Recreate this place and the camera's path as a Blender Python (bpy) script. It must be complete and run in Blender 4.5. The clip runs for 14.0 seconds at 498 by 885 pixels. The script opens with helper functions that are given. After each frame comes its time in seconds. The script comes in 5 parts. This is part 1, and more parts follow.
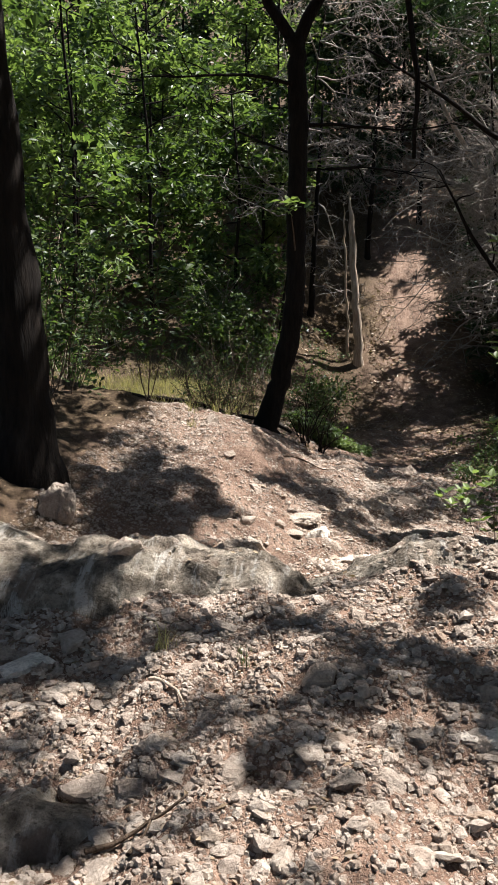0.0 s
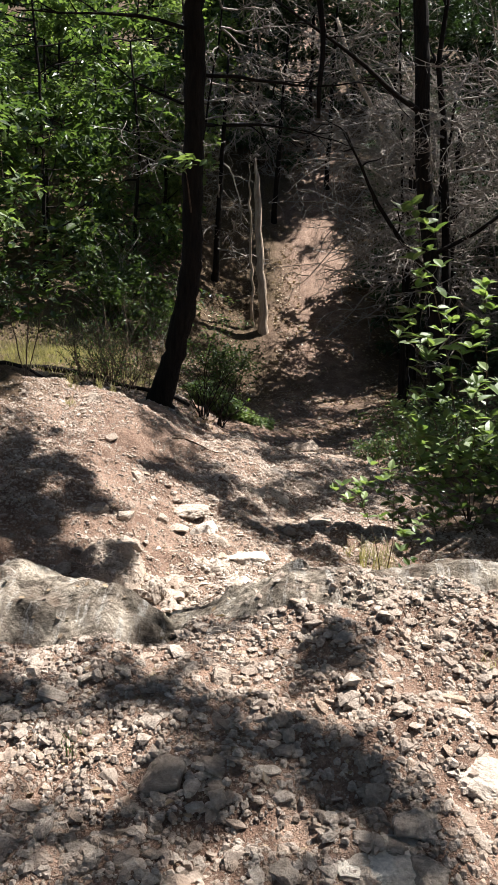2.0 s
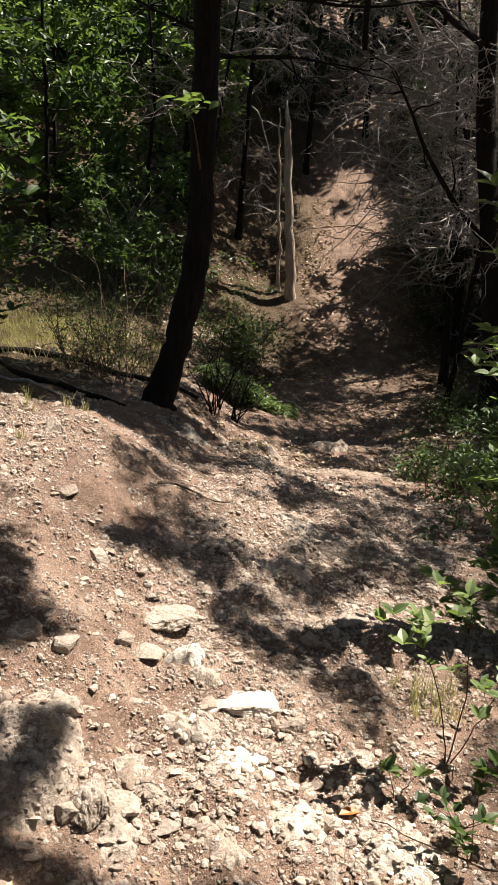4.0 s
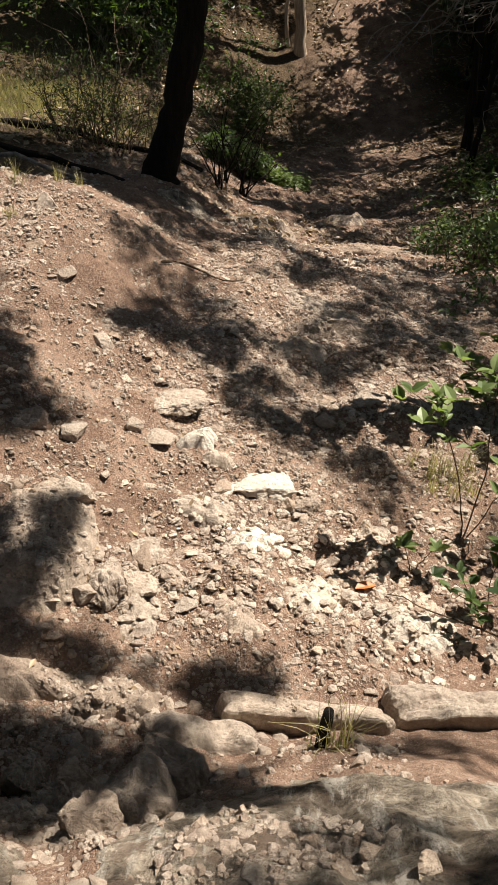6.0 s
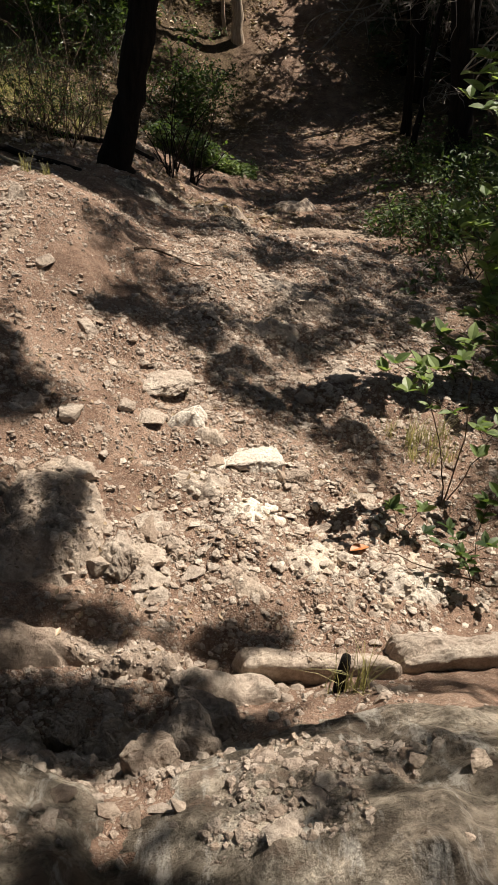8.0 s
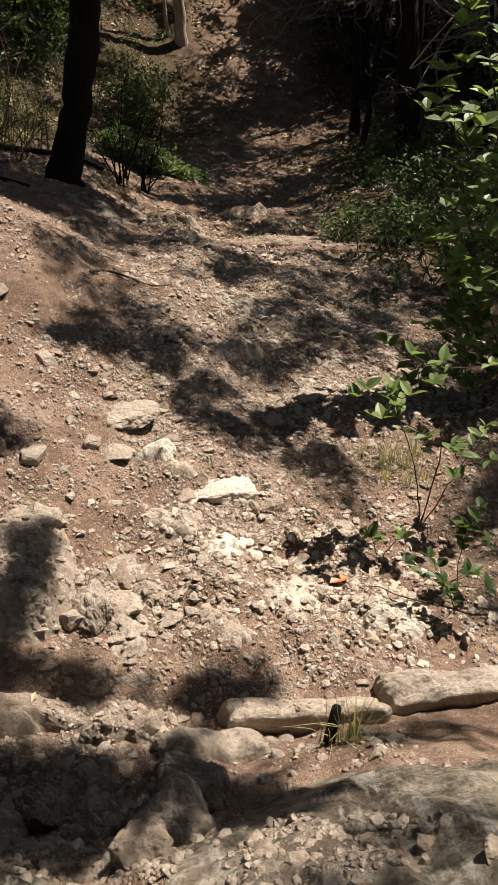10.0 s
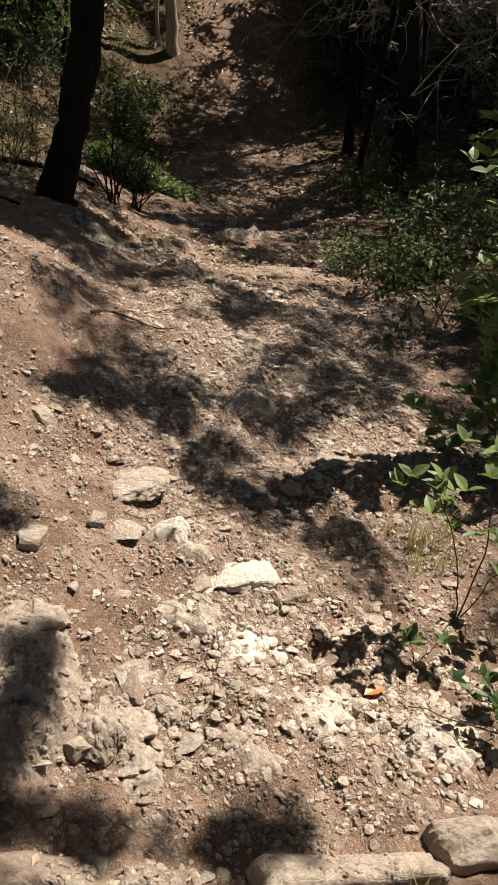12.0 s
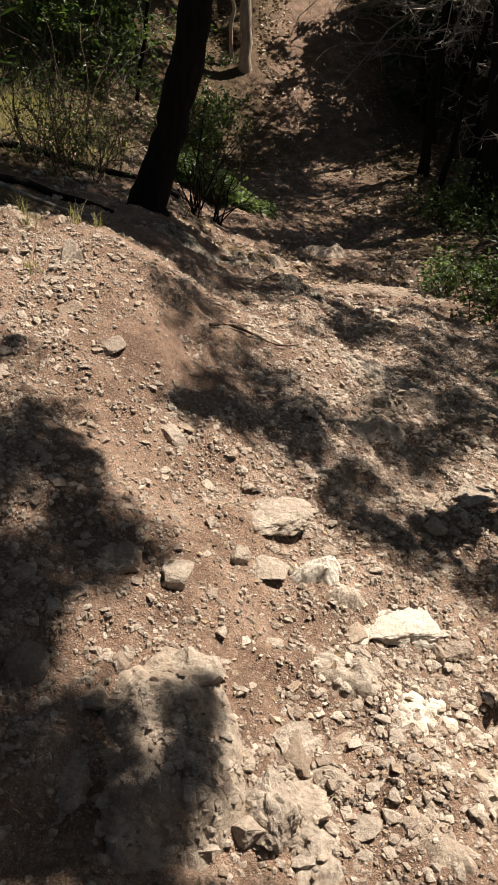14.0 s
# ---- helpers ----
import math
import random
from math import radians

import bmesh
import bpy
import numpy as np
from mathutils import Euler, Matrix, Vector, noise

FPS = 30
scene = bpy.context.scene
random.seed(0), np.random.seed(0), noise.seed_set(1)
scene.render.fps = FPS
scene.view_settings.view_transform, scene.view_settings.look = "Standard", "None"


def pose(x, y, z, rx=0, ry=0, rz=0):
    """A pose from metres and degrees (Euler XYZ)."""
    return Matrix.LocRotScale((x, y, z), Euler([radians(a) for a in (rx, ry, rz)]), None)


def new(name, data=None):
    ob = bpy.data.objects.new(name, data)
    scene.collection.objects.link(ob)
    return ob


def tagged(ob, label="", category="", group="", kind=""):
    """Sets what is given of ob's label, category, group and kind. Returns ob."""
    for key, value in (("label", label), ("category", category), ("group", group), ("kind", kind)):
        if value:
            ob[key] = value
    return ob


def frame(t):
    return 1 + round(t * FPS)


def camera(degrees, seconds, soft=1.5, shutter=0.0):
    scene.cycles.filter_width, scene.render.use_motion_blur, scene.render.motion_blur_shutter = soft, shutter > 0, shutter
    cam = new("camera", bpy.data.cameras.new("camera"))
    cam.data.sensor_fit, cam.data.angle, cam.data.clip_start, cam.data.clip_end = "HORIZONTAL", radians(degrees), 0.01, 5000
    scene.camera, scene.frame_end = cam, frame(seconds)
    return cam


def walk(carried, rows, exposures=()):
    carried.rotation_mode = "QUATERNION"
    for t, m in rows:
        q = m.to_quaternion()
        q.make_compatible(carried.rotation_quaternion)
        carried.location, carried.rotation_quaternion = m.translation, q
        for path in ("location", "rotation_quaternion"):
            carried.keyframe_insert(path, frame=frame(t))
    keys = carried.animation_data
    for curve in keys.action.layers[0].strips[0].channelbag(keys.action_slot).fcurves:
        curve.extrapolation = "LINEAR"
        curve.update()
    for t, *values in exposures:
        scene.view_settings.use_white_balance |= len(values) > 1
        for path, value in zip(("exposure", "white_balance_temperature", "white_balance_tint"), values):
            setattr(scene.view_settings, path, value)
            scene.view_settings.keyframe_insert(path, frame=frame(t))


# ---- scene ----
EXPOSURE, KELVIN, TINT = 1.37, 7100, 10
cam = camera(33.82, 14.0)
# seconds, eye x y z, tilt, turn, lean
PATH = [
    (0.0, -0.075, -0.343, 1.401, 77.57, 6.97, 0.67),
    (0.5, -0.004, -0.313, 1.379, 76.87, 4.86, -0.50),
    (1.0, 0.020, -0.247, 1.377, 75.52, 1.79, -0.82),
    (1.5, 0.000, 0.000, 1.380, 75.01, 0.00, -0.02),
    (2.0, 0.063, 0.379, 1.434, 75.17, 0.34, 2.57),
    (2.2, 0.097, 0.541, 1.458, 75.35, 0.85, 3.51),
    (4.3, 0.103, 2.866, 1.635, 69.33, 2.03, 3.79),
    (4.5, 0.054, 2.962, 1.649, 67.26, 1.56, 4.39),
    (5.0, 0.064, 3.041, 1.605, 62.83, 1.94, 4.10),
    (5.5, 0.282, 2.986, 1.503, 59.26, 4.62, -0.08),
    (6.0, 0.114, 2.864, 1.477, 56.48, 2.19, 2.02),
    (6.5, -0.069, 2.775, 1.444, 55.42, 0.05, 3.28),
    (7.0, -0.103, 2.693, 1.468, 55.07, -0.40, 1.78),
    (7.5, -0.122, 2.682, 1.477, 55.51, -1.50, 2.01),
    (8.0, -0.127, 2.669, 1.500, 55.96, -2.57, 2.35),
    (8.2, -0.096, 2.674, 1.517, 55.98, -2.36, 1.86),
    (10.3, -0.208, 2.985, 1.584, 55.77, -6.83, 1.73),
    (10.5, -0.251, 3.092, 1.572, 55.93, -7.63, 2.16),
    (11.0, -0.343, 3.284, 1.599, 55.98, -9.87, 4.08),
    (11.5, -0.374, 3.398, 1.608, 56.23, -9.71, 4.60),
    (12.0, -0.403, 3.462, 1.609, 56.38, -8.68, 5.15),
    (12.5, -0.438, 3.504, 1.611, 56.49, -7.77, 5.94),
    (13.0, -0.513, 3.536, 1.615, 56.37, -6.77, 6.50),
    (13.5, -0.744, 3.657, 1.520, 56.37, -6.80, 7.84),
    (14.0, -0.886, 3.861, 1.375, 57.53, -5.61, 5.77),
]


def held(x, y, z, tilt, turn, lean):
    return Matrix.Translation((x, y, z)) @ pose(0, 0, 0, 0, 0, turn) @ pose(0, 0, 0, tilt) @ pose(0, 0, 0, 0, 0, lean)


walk(cam, [(t, held(*row)) for t, *row in PATH], [(0.0, EXPOSURE + 0.1, KELVIN - 750, TINT), (2.2, EXPOSURE + 0.26, KELVIN - 750, TINT), (4.5, EXPOSURE, KELVIN - 100, TINT), (6.0, EXPOSURE - 0.26, KELVIN, TINT),
                                                  (7.5, EXPOSURE - 0.45, KELVIN, TINT), (11.0, EXPOSURE - 0.43, KELVIN, TINT), (14.0, EXPOSURE - 0.34, KELVIN + 100, TINT)])

# ---------------------------------------------------------------- light
SUN = Vector((0.42, 0.30, 1.0)).normalized()
world = bpy.data.worlds.new("sky")
scene.world = world
world.use_nodes = True
_n = world.node_tree.nodes
_sky = _n.new("ShaderNodeTexSky")
_sky.sky_type, _sky.sun_disc = "NISHITA", False
_sky.sun_elevation = math.asin(SUN.z)
_sky.sun_rotation = math.atan2(SUN.x, SUN.y)
_n["Background"].inputs["Strength"].default_value = 0.05
world.node_tree.links.new(_sky.outputs[0], _n["Background"].inputs["Color"])
sun = new("sun", bpy.data.lights.new("sun", "SUN"))
sun.data.energy, sun.data.angle, sun.data.color = 5.0, radians(0.55), (1.0, 0.965, 0.92)
sun.matrix_world = Matrix.Translation((0, 0, 40)) @ SUN.to_track_quat("Z", "Y").to_matrix().to_4x4()


# ---------------------------------------------------------------- material helpers
def material(name, rough=0.85, spec=0.3):
    m = bpy.data.materials.new(name)
    m.use_nodes = True
    b = m.node_tree.nodes["Principled BSDF"]
    b.inputs["Roughness"].default_value = rough
    b.inputs["Specular IOR Level"].default_value = spec
    return m, m.node_tree.nodes, m.node_tree.links, b


def nd(nodes, kind, **inputs):
    n = nodes.new(kind)
    for k, v in inputs.items():
        n.inputs[k.replace("_", " ")].default_value = v
    return n


def noise_tex(nodes, links, vec, scale, detail=5.0, rough=0.6):
    n = nd(nodes, "ShaderNodeTexNoise", Scale=scale, Detail=detail, Roughness=rough)
    links.new(vec, n.inputs["Vector"])
    return n.outputs["Fac"]


def ramp(nodes, links, fac, *stops):
    r = nodes.new("ShaderNodeValToRGB")
    el = r.color_ramp.elements
    while len(el) < len(stops):
        el.new(0.5)
    for e, (p, c) in zip(el, stops):
        e.position, e.color = p, (*c, 1) if len(c) == 3 else c
    links.new(fac, r.inputs["Fac"])
    return r.outputs["Color"]


def mix(nodes, links, fac, a, b, mode="MIX"):
    m = nodes.new("ShaderNodeMix")
    m.data_type, m.blend_type = "RGBA", mode
    for sock, v in ((m.inputs[0], fac), (m.inputs[6], a), (m.inputs[7], b)):
        if hasattr(v, "is_linked"):
            links.new(v, sock)
        else:
            sock.default_value = v if not isinstance(v, tuple) else (*v, 1)
    return m.outputs[2]


def bump(nodes, links, bsdf, height, strength, distance):
    b = nd(nodes, "ShaderNodeBump", Strength=strength, Distance=distance)
    links.new(height, b.inputs["Height"])
    links.new(b.outputs[0], bsdf.inputs["Normal"])


def place(nodes):
    return nodes.new("ShaderNodeNewGeometry").outputs["Position"]


def own(nodes):
    return nodes.new("ShaderNodeTexCoord").outputs["Object"]


def chance(nodes, island):
    return nodes.new("ShaderNodeNewGeometry").outputs["Random Per Island"] if island else nodes.new("ShaderNodeObjectInfo").outputs["Random"]


def ground_material():
    m, n, l, b = material("trail_soil", 0.95, 0.15)
    p = place(n)
    soil = ramp(n, l, noise_tex(n, l, p, 2.6, 8, 0.72), (0.34, (0.1, 0.06, 0.043)), (0.5, (0.2, 0.127, 0.092)), (0.68, (0.34, 0.24, 0.182)))
    grit = ramp(n, l, noise_tex(n, l, p, 38, 5, 0.75), (0.36, (0.55, 0.52, 0.5)), (0.62, (1.35, 1.32, 1.28)))
    col = mix(n, l, 0.8, soil, grit, "MULTIPLY")
    warp = n.new("ShaderNodeVectorMath")
    warp.operation = "MULTIPLY_ADD"
    warp.inputs[1].default_value = (0.03, 0.03, 0.03)
    wn = nd(n, "ShaderNodeTexNoise", Scale=45.0, Detail=3.0)
    l.new(p, wn.inputs["Vector"])
    l.new(wn.outputs["Color"], warp.inputs[0])
    l.new(p, warp.inputs[2])
    grains = []
    for size, share in ((75.0, 0.45), (150.0, 0.6)):
        v = nd(n, "ShaderNodeTexVoronoi", Scale=size, Randomness=1.0)
        l.new(warp.outputs[0], v.inputs["Vector"])
        tone = ramp(n, l, v.outputs["Color"], (0.2, (0.15, 0.095, 0.068)), (0.5, (0.27, 0.19, 0.14)), (0.75, (0.46, 0.375, 0.3)))
        cell = ramp(n, l, v.outputs["Distance"], (0.2, (share, share, share)), (0.5, (0, 0, 0)))
        col = mix(n, l, cell, col, tone)
        grains.append(cell)
    chip = mix(n, l, 1.0, grains[0], grains[1], "ADD")
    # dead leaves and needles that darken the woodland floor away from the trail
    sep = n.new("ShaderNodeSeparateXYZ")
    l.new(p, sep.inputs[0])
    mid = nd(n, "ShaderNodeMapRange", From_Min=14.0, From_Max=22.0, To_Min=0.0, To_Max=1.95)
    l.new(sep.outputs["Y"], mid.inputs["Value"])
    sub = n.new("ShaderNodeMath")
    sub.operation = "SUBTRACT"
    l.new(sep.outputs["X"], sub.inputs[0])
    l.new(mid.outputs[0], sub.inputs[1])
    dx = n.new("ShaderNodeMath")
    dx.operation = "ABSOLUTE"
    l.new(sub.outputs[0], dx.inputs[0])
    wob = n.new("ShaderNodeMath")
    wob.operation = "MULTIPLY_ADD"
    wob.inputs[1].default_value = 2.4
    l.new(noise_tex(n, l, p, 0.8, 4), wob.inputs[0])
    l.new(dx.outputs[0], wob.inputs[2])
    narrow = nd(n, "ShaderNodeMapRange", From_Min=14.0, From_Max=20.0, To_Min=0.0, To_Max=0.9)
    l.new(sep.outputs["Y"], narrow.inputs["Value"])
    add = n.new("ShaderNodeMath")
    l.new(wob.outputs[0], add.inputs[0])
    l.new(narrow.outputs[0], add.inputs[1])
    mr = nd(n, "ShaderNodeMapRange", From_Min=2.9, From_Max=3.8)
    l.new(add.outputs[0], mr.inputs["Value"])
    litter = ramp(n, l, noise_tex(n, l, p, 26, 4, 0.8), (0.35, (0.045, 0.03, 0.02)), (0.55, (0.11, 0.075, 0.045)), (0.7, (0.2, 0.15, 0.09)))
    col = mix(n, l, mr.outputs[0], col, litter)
    l.new(col, b.inputs["Base Color"])
    bump(n, l, b, mix(n, l, 0.7, noise_tex(n, l, p, 30, 6, 0.75), chip, "ADD"), 0.8, 0.018)
    return m


def stone_material(name, pale, dark, island, dusty=0.35):
    m, n, l, b = material(name, 0.9, 0.25)
    p = place(n)
    r = chance(n, island)
    body = ramp(n, l, noise_tex(n, l, p, 7, 6, 0.7), (0.3, dark), (0.55, tuple((a + c) / 2 for a, c in zip(pale, dark))), (0.75, pale))
    speck = ramp(n, l, noise_tex(n, l, p, 60, 4, 0.7), (0.35, (0.62, 0.6, 0.58)), (0.6, (1.1, 1.1, 1.1)))
    col = mix(n, l, 0.75, body, speck, "MULTIPLY")
    each = ramp(n, l, r, (0.0, (0.7, 0.62, 0.56)), (0.45, (0.94, 0.91, 0.88)), (0.8, (1.15, 1.12, 1.08)), (1.0, (0.84, 0.72, 0.62)))
    col = mix(n, l, 1.0, col, each, "MULTIPLY")
    # trail dust lodged on the stone
    dust = ramp(n, l, noise_tex(n, l, p, 13, 6, 0.75), (0.45, (0, 0, 0)), (0.62, (dusty, dusty, dusty)))
    col = mix(n, l, dust, col, (0.27, 0.19, 0.145))
    l.new(col, b.inputs["Base Color"])
    bump(n, l, b, noise_tex(n, l, p, 32, 7, 0.75), 0.8, 0.03)
    return m


def boulder_material():
    m, n, l, b = material("weathered_limestone", 0.92, 0.2)
    p = place(n)
    body = ramp(n, l, noise_tex(n, l, p, 5, 8, 0.68), (0.38, (0.14, 0.115, 0.092)), (0.46, (0.29, 0.245, 0.2)), (0.54, (0.43, 0.37, 0.305)), (0.63, (0.68, 0.6, 0.51)))
    tone = ramp(n, l, noise_tex(n, l, p, 1.7, 4, 0.55), (0.38, (0.66, 0.65, 0.62)), (0.6, (1.05, 1.03, 1.0)))
    col = mix(n, l, 1.0, body, tone, "MULTIPLY")
    blotch = ramp(n, l, noise_tex(n, l, p, 15, 6, 0.7), (0.4, (0.5, 0.49, 0.47)), (0.56, (1.15, 1.13, 1.1)))
    col = mix(n, l, 0.9, col, blotch, "MULTIPLY")
    # pale lime runs that follow the fall of the rock
    mp = nd(n, "ShaderNodeMapping", Scale=(16.0, 3.2, 3.2))
    l.new(p, mp.inputs["Vector"])
    runs = ramp(n, l, noise_tex(n, l, mp.outputs[0], 1.0, 7, 0.7), (0.53, (0, 0, 0)), (0.63, (0.85, 0.85, 0.85)))
    col = mix(n, l, runs, col, (0.62, 0.57, 0.5))
    pit = ramp(n, l, noise_tex(n, l, p, 48, 6, 0.8), (0.36, (0.35, 0.31, 0.27)), (0.46, (1, 1, 1)))
    col = mix(n, l, 0.85, col, pit, "MULTIPLY")
    dust = ramp(n, l, noise_tex(n, l, p, 3.5, 8, 0.75), (0.55, (0, 0, 0)), (0.6, (1, 1, 1)))
    col = mix(n, l, mix(n, l, 1.0, dust, (0.7, 0.7, 0.7), "MULTIPLY"), col, (0.22, 0.155, 0.115))
    l.new(col, b.inputs["Base Color"])
    bump(n, l, b, mix(n, l, 0.5, noise_tex(n, l, p, 9, 9, 0.7), noise_tex(n, l, p, 60, 6, 0.75)), 1.0, 0.08)
    return m


def bark_material(name, dark, light, scale=9.0):
    m, n, l, b = material(name, 0.95, 0.15)
    o = own(n)
    mp = nd(n, "ShaderNodeMapping", Scale=(scale, scale, scale * 0.16))
    l.new(o, mp.inputs["Vector"])
    f = noise_tex(n, l, mp.outputs[0], 2.2, 7, 0.7)
    l.new(ramp(n, l, f, (0.32, dark), (0.68, light)), b.inputs["Base Color"])
    bump(n, l, b, f, 0.9, 0.04)
    return m


def leaf_material(name, a, c, glow=0.45):
    """A thin leaf: lit from above, and light shows through it."""
    m, n, l, b = material(name, 0.45, 0.4)
    r = chance(n, True)
    col = ramp(n, l, r, (0.0, a), (0.6, tuple((x + y) / 2 for x, y in zip(a, c))), (1.0, c))
    l.new(col, b.inputs["Base Color"])
    t = n.new("ShaderNodeBsdfTranslucent")
    l.new(mix(n, l, 1.0, col, (1.3, 1.4, 0.7), "MULTIPLY"), t.inputs["Color"])
    mx = n.new("ShaderNodeMixShader")
    mx.inputs[0].default_value = glow
    l.new(b.outputs[0], mx.inputs[1])
    l.new(t.outputs[0], mx.inputs[2])
    l.new(mx.outputs[0], n["Material Output"].inputs["Surface"])
    return m


SOIL = ground_material()
STONE = stone_material("limestone_gravel", (0.6, 0.53, 0.46), (0.33, 0.275, 0.23), True)
ROCK = stone_material("limestone_rock", (0.56, 0.49, 0.42), (0.31, 0.26, 0.215), False)
WHITE = stone_material("bleached_limestone", (0.8, 0.745, 0.67), (0.56, 0.5, 0.43), False, 0.08)
RUBBLE = stone_material("bleached_rubble", (0.72, 0.655, 0.58), (0.47, 0.41, 0.345), True, 0.1)
BOULDER = boulder_material()
# bark taken near black: the trunks' shaded silhouette is put into its colour
BARK = bark_material("shade_darkened_bark", (0.006, 0.0045, 0.0035), (0.022, 0.016, 0.012))
DEAD = bark_material("grey_dead_wood", (0.13, 0.11, 0.092), (0.42, 0.37, 0.32))
PALE = bark_material("bleached_wood", (0.3, 0.22, 0.16), (0.6, 0.49, 0.38))
TWIGWOOD = bark_material("brown_twig", (0.05, 0.035, 0.025), (0.16, 0.11, 0.075))
# woodland leaf in a shaded tone, then a copy with sunlight in its colour
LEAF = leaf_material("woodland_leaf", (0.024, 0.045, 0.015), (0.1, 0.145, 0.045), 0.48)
SUNLEAF = leaf_material("sunlit_woodland_leaf", (0.05, 0.085, 0.028), (0.17, 0.225, 0.075), 0.48)
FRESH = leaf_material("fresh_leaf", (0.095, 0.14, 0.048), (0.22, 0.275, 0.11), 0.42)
JUNIPER = leaf_material("juniper_foliage", (0.018, 0.035, 0.013), (0.05, 0.085, 0.03), 0.2)
GRASSY = leaf_material("dry_green_grass", (0.19, 0.18, 0.085), (0.46, 0.39, 0.23), 0.35)
LITTER = leaf_material("dead_leaf", (0.1, 0.066, 0.04), (0.4, 0.29, 0.185), 0.15)
RUST = leaf_material("orange_leaf", (0.4, 0.14, 0.045), (0.42, 0.15, 0.05), 0.1)
CHAR = bark_material("charred_wood", (0.012, 0.01, 0.009), (0.035, 0.03, 0.026))


# ---------------------------------------------------------------- mesh helpers
def link_mesh(name, verts, faces, mat, parent=None, label="", smooth=False):
    me = bpy.data.meshes.new(name)
    me.from_pydata([tuple(v) for v in verts] if not isinstance(verts, np.ndarray) else verts.tolist(), [], faces if isinstance(faces, list) else faces.tolist())
    me.materials.append(mat)
    if smooth:
        me.polygons.foreach_set("use_smooth", [True] * len(me.polygons))
    ob = new(name, me)
    if parent:
        ob.parent = parent
    if label:
        tagged(ob, label)
    return ob


def lattice(ix, iy, seed):
    h = (ix * 374761393 + iy * 668265263 + seed * 974634541) & 0xFFFFFFFF
    h = ((h ^ (h >> 13)) * 1274126177) & 0xFFFFFFFF
    return ((h ^ (h >> 16)) & 0xFFFF) / 65535.0


def value_noise(x, y, seed=0):
    ix, iy = np.floor(x).astype(np.int64), np.floor(y).astype(np.int64)
    fx, fy = x - ix, y - iy
    fx, fy = fx * fx * (3 - 2 * fx), fy * fy * (3 - 2 * fy)
    a, b = lattice(ix, iy, seed), lattice(ix + 1, iy, seed)
    c, d = lattice(ix, iy + 1, seed), lattice(ix + 1, iy + 1, seed)
    return (a + (b - a) * fx) * (1 - fy) + (c + (d - c) * fx) * fy - 0.5


def fbm(x, y, seed=0, octaves=4):
    return sum(value_noise(x * 2 ** k, y * 2 ** k, seed + k) / 2 ** k for k in range(octaves))


# ---------------------------------------------------------------- the ground
# height along y at five distances across the trail
SECTIONS = (
    (-3.4, (-4, -0.1), (3.5, 0.15), (6, 0.0), (9, -0.05), (11, -0.55), (14, -1.1), (18, -1.35), (22, -0.7), (30, 2.6), (45, 9.5), (80, 27)),
    (-1.4, (-4, -0.1), (2, -0.26), (3.4, -0.05), (3.9, -0.25), (4.3, -0.8), (4.9, -0.86), (5.8, -0.62), (7.6, -0.46), (8.5, -0.31), (9.6, -0.62), (11, -0.93), (12, -1.12), (14.5, -1.55), (18, -2.2), (21, -2.1), (24, -1.4), (30, 1.4), (45, 9.2), (80, 27)),
    (-0.35, (-4, 0.0), (2.2, -0.03), (2.9, 0.02), (3.3, -0.02), (3.9, -0.4), (4.35, -0.9), (4.9, -1.0), (5.4, -0.98), (6.6, -0.95), (8.4, -0.83), (9.7, -1.0), (11, -1.36), (14, -2.1), (17, -2.5), (19, -2.75), (21.5, -2.75), (23.5, -2.25), (26, -1.0), (31, 1.55), (45, 9), (80, 27)),
    (0.5, (-4, 0.0), (1.9, -0.06), (2.6, 0.06), (3.2, 0.13), (3.5, 0.03), (4.1, -0.42), (4.5, -0.76), (4.9, -1.1), (6.5, -1.17), (9.6, -1.13), (12.4, -1.95), (14, -2.35), (17, -2.68), (19, -2.85), (21.5, -2.8), (23.5, -2.25), (26, -1.0), (31, 1.55), (45, 9), (80, 27)),
    (1.6, (-4, 0.0), (2.3, -0.02), (3.0, 0.12), (3.7, 0.0), (4.7, -0.8), (5.2, -1.15), (7, -1.22), (10, -1.4), (12.6, -1.98), (15.6, -2.6), (19, -2.9), (21.5, -2.85), (23.5, -2.25), (26, -1.0), (31, 1.55), (45, 9), (80, 27)),
    (4.5, (-4, 0.4), (4, 0.2), (7, -0.7), (12, -1.5), (16, -2.2), (20, -2.6), (23, -2.4), (26, -0.9), (31, 1.8), (45, 9.5), (80, 27)),
)


def height(x, y, rough=True):
    x, y = np.asarray(x, float), np.asarray(y, float)
    cols = [np.interp(y, [p[0] for p in s[1:]], [p[1] for p in s[1:]]) for s in SECTIONS]
    xs = [s[0] for s in SECTIONS]
    z = cols[0].copy()
    for i in range(len(xs) - 1):
        f = np.clip((x - xs[i]) / (xs[i + 1] - xs[i]), 0, 1)
        f = f * f * (3 - 2 * f) * 0.5 + f * 0.5
        z = z + (cols[i + 1] - cols[i]) * f
    far = np.maximum(np.abs(x) - 4.5, 0)
    z = z + np.minimum(far * 0.06, 2.0)
    if rough:
        amp = np.clip(1 - np.maximum(y - 30, 0) / 30, 0.3, 1)
        z = z + amp * (fbm(x * 0.9, y * 0.9, 3, 3) * 0.10 + fbm(x * 4.5, y * 4.5, 11, 3) * 0.085)
    return z


def ground_top(x, y):
    """The ground with its smallest humps, as the mesh has it."""
    fine = np.clip(1 - (np.hypot(x, y - 6) - 8) / 4, 0, 1)
    return height(x, y) + fine * fbm(x * 9, y * 9, 31, 2) * 0.035


def ground_z(x, y):
    return float(ground_top(np.array([x]), np.array([y]))[0])


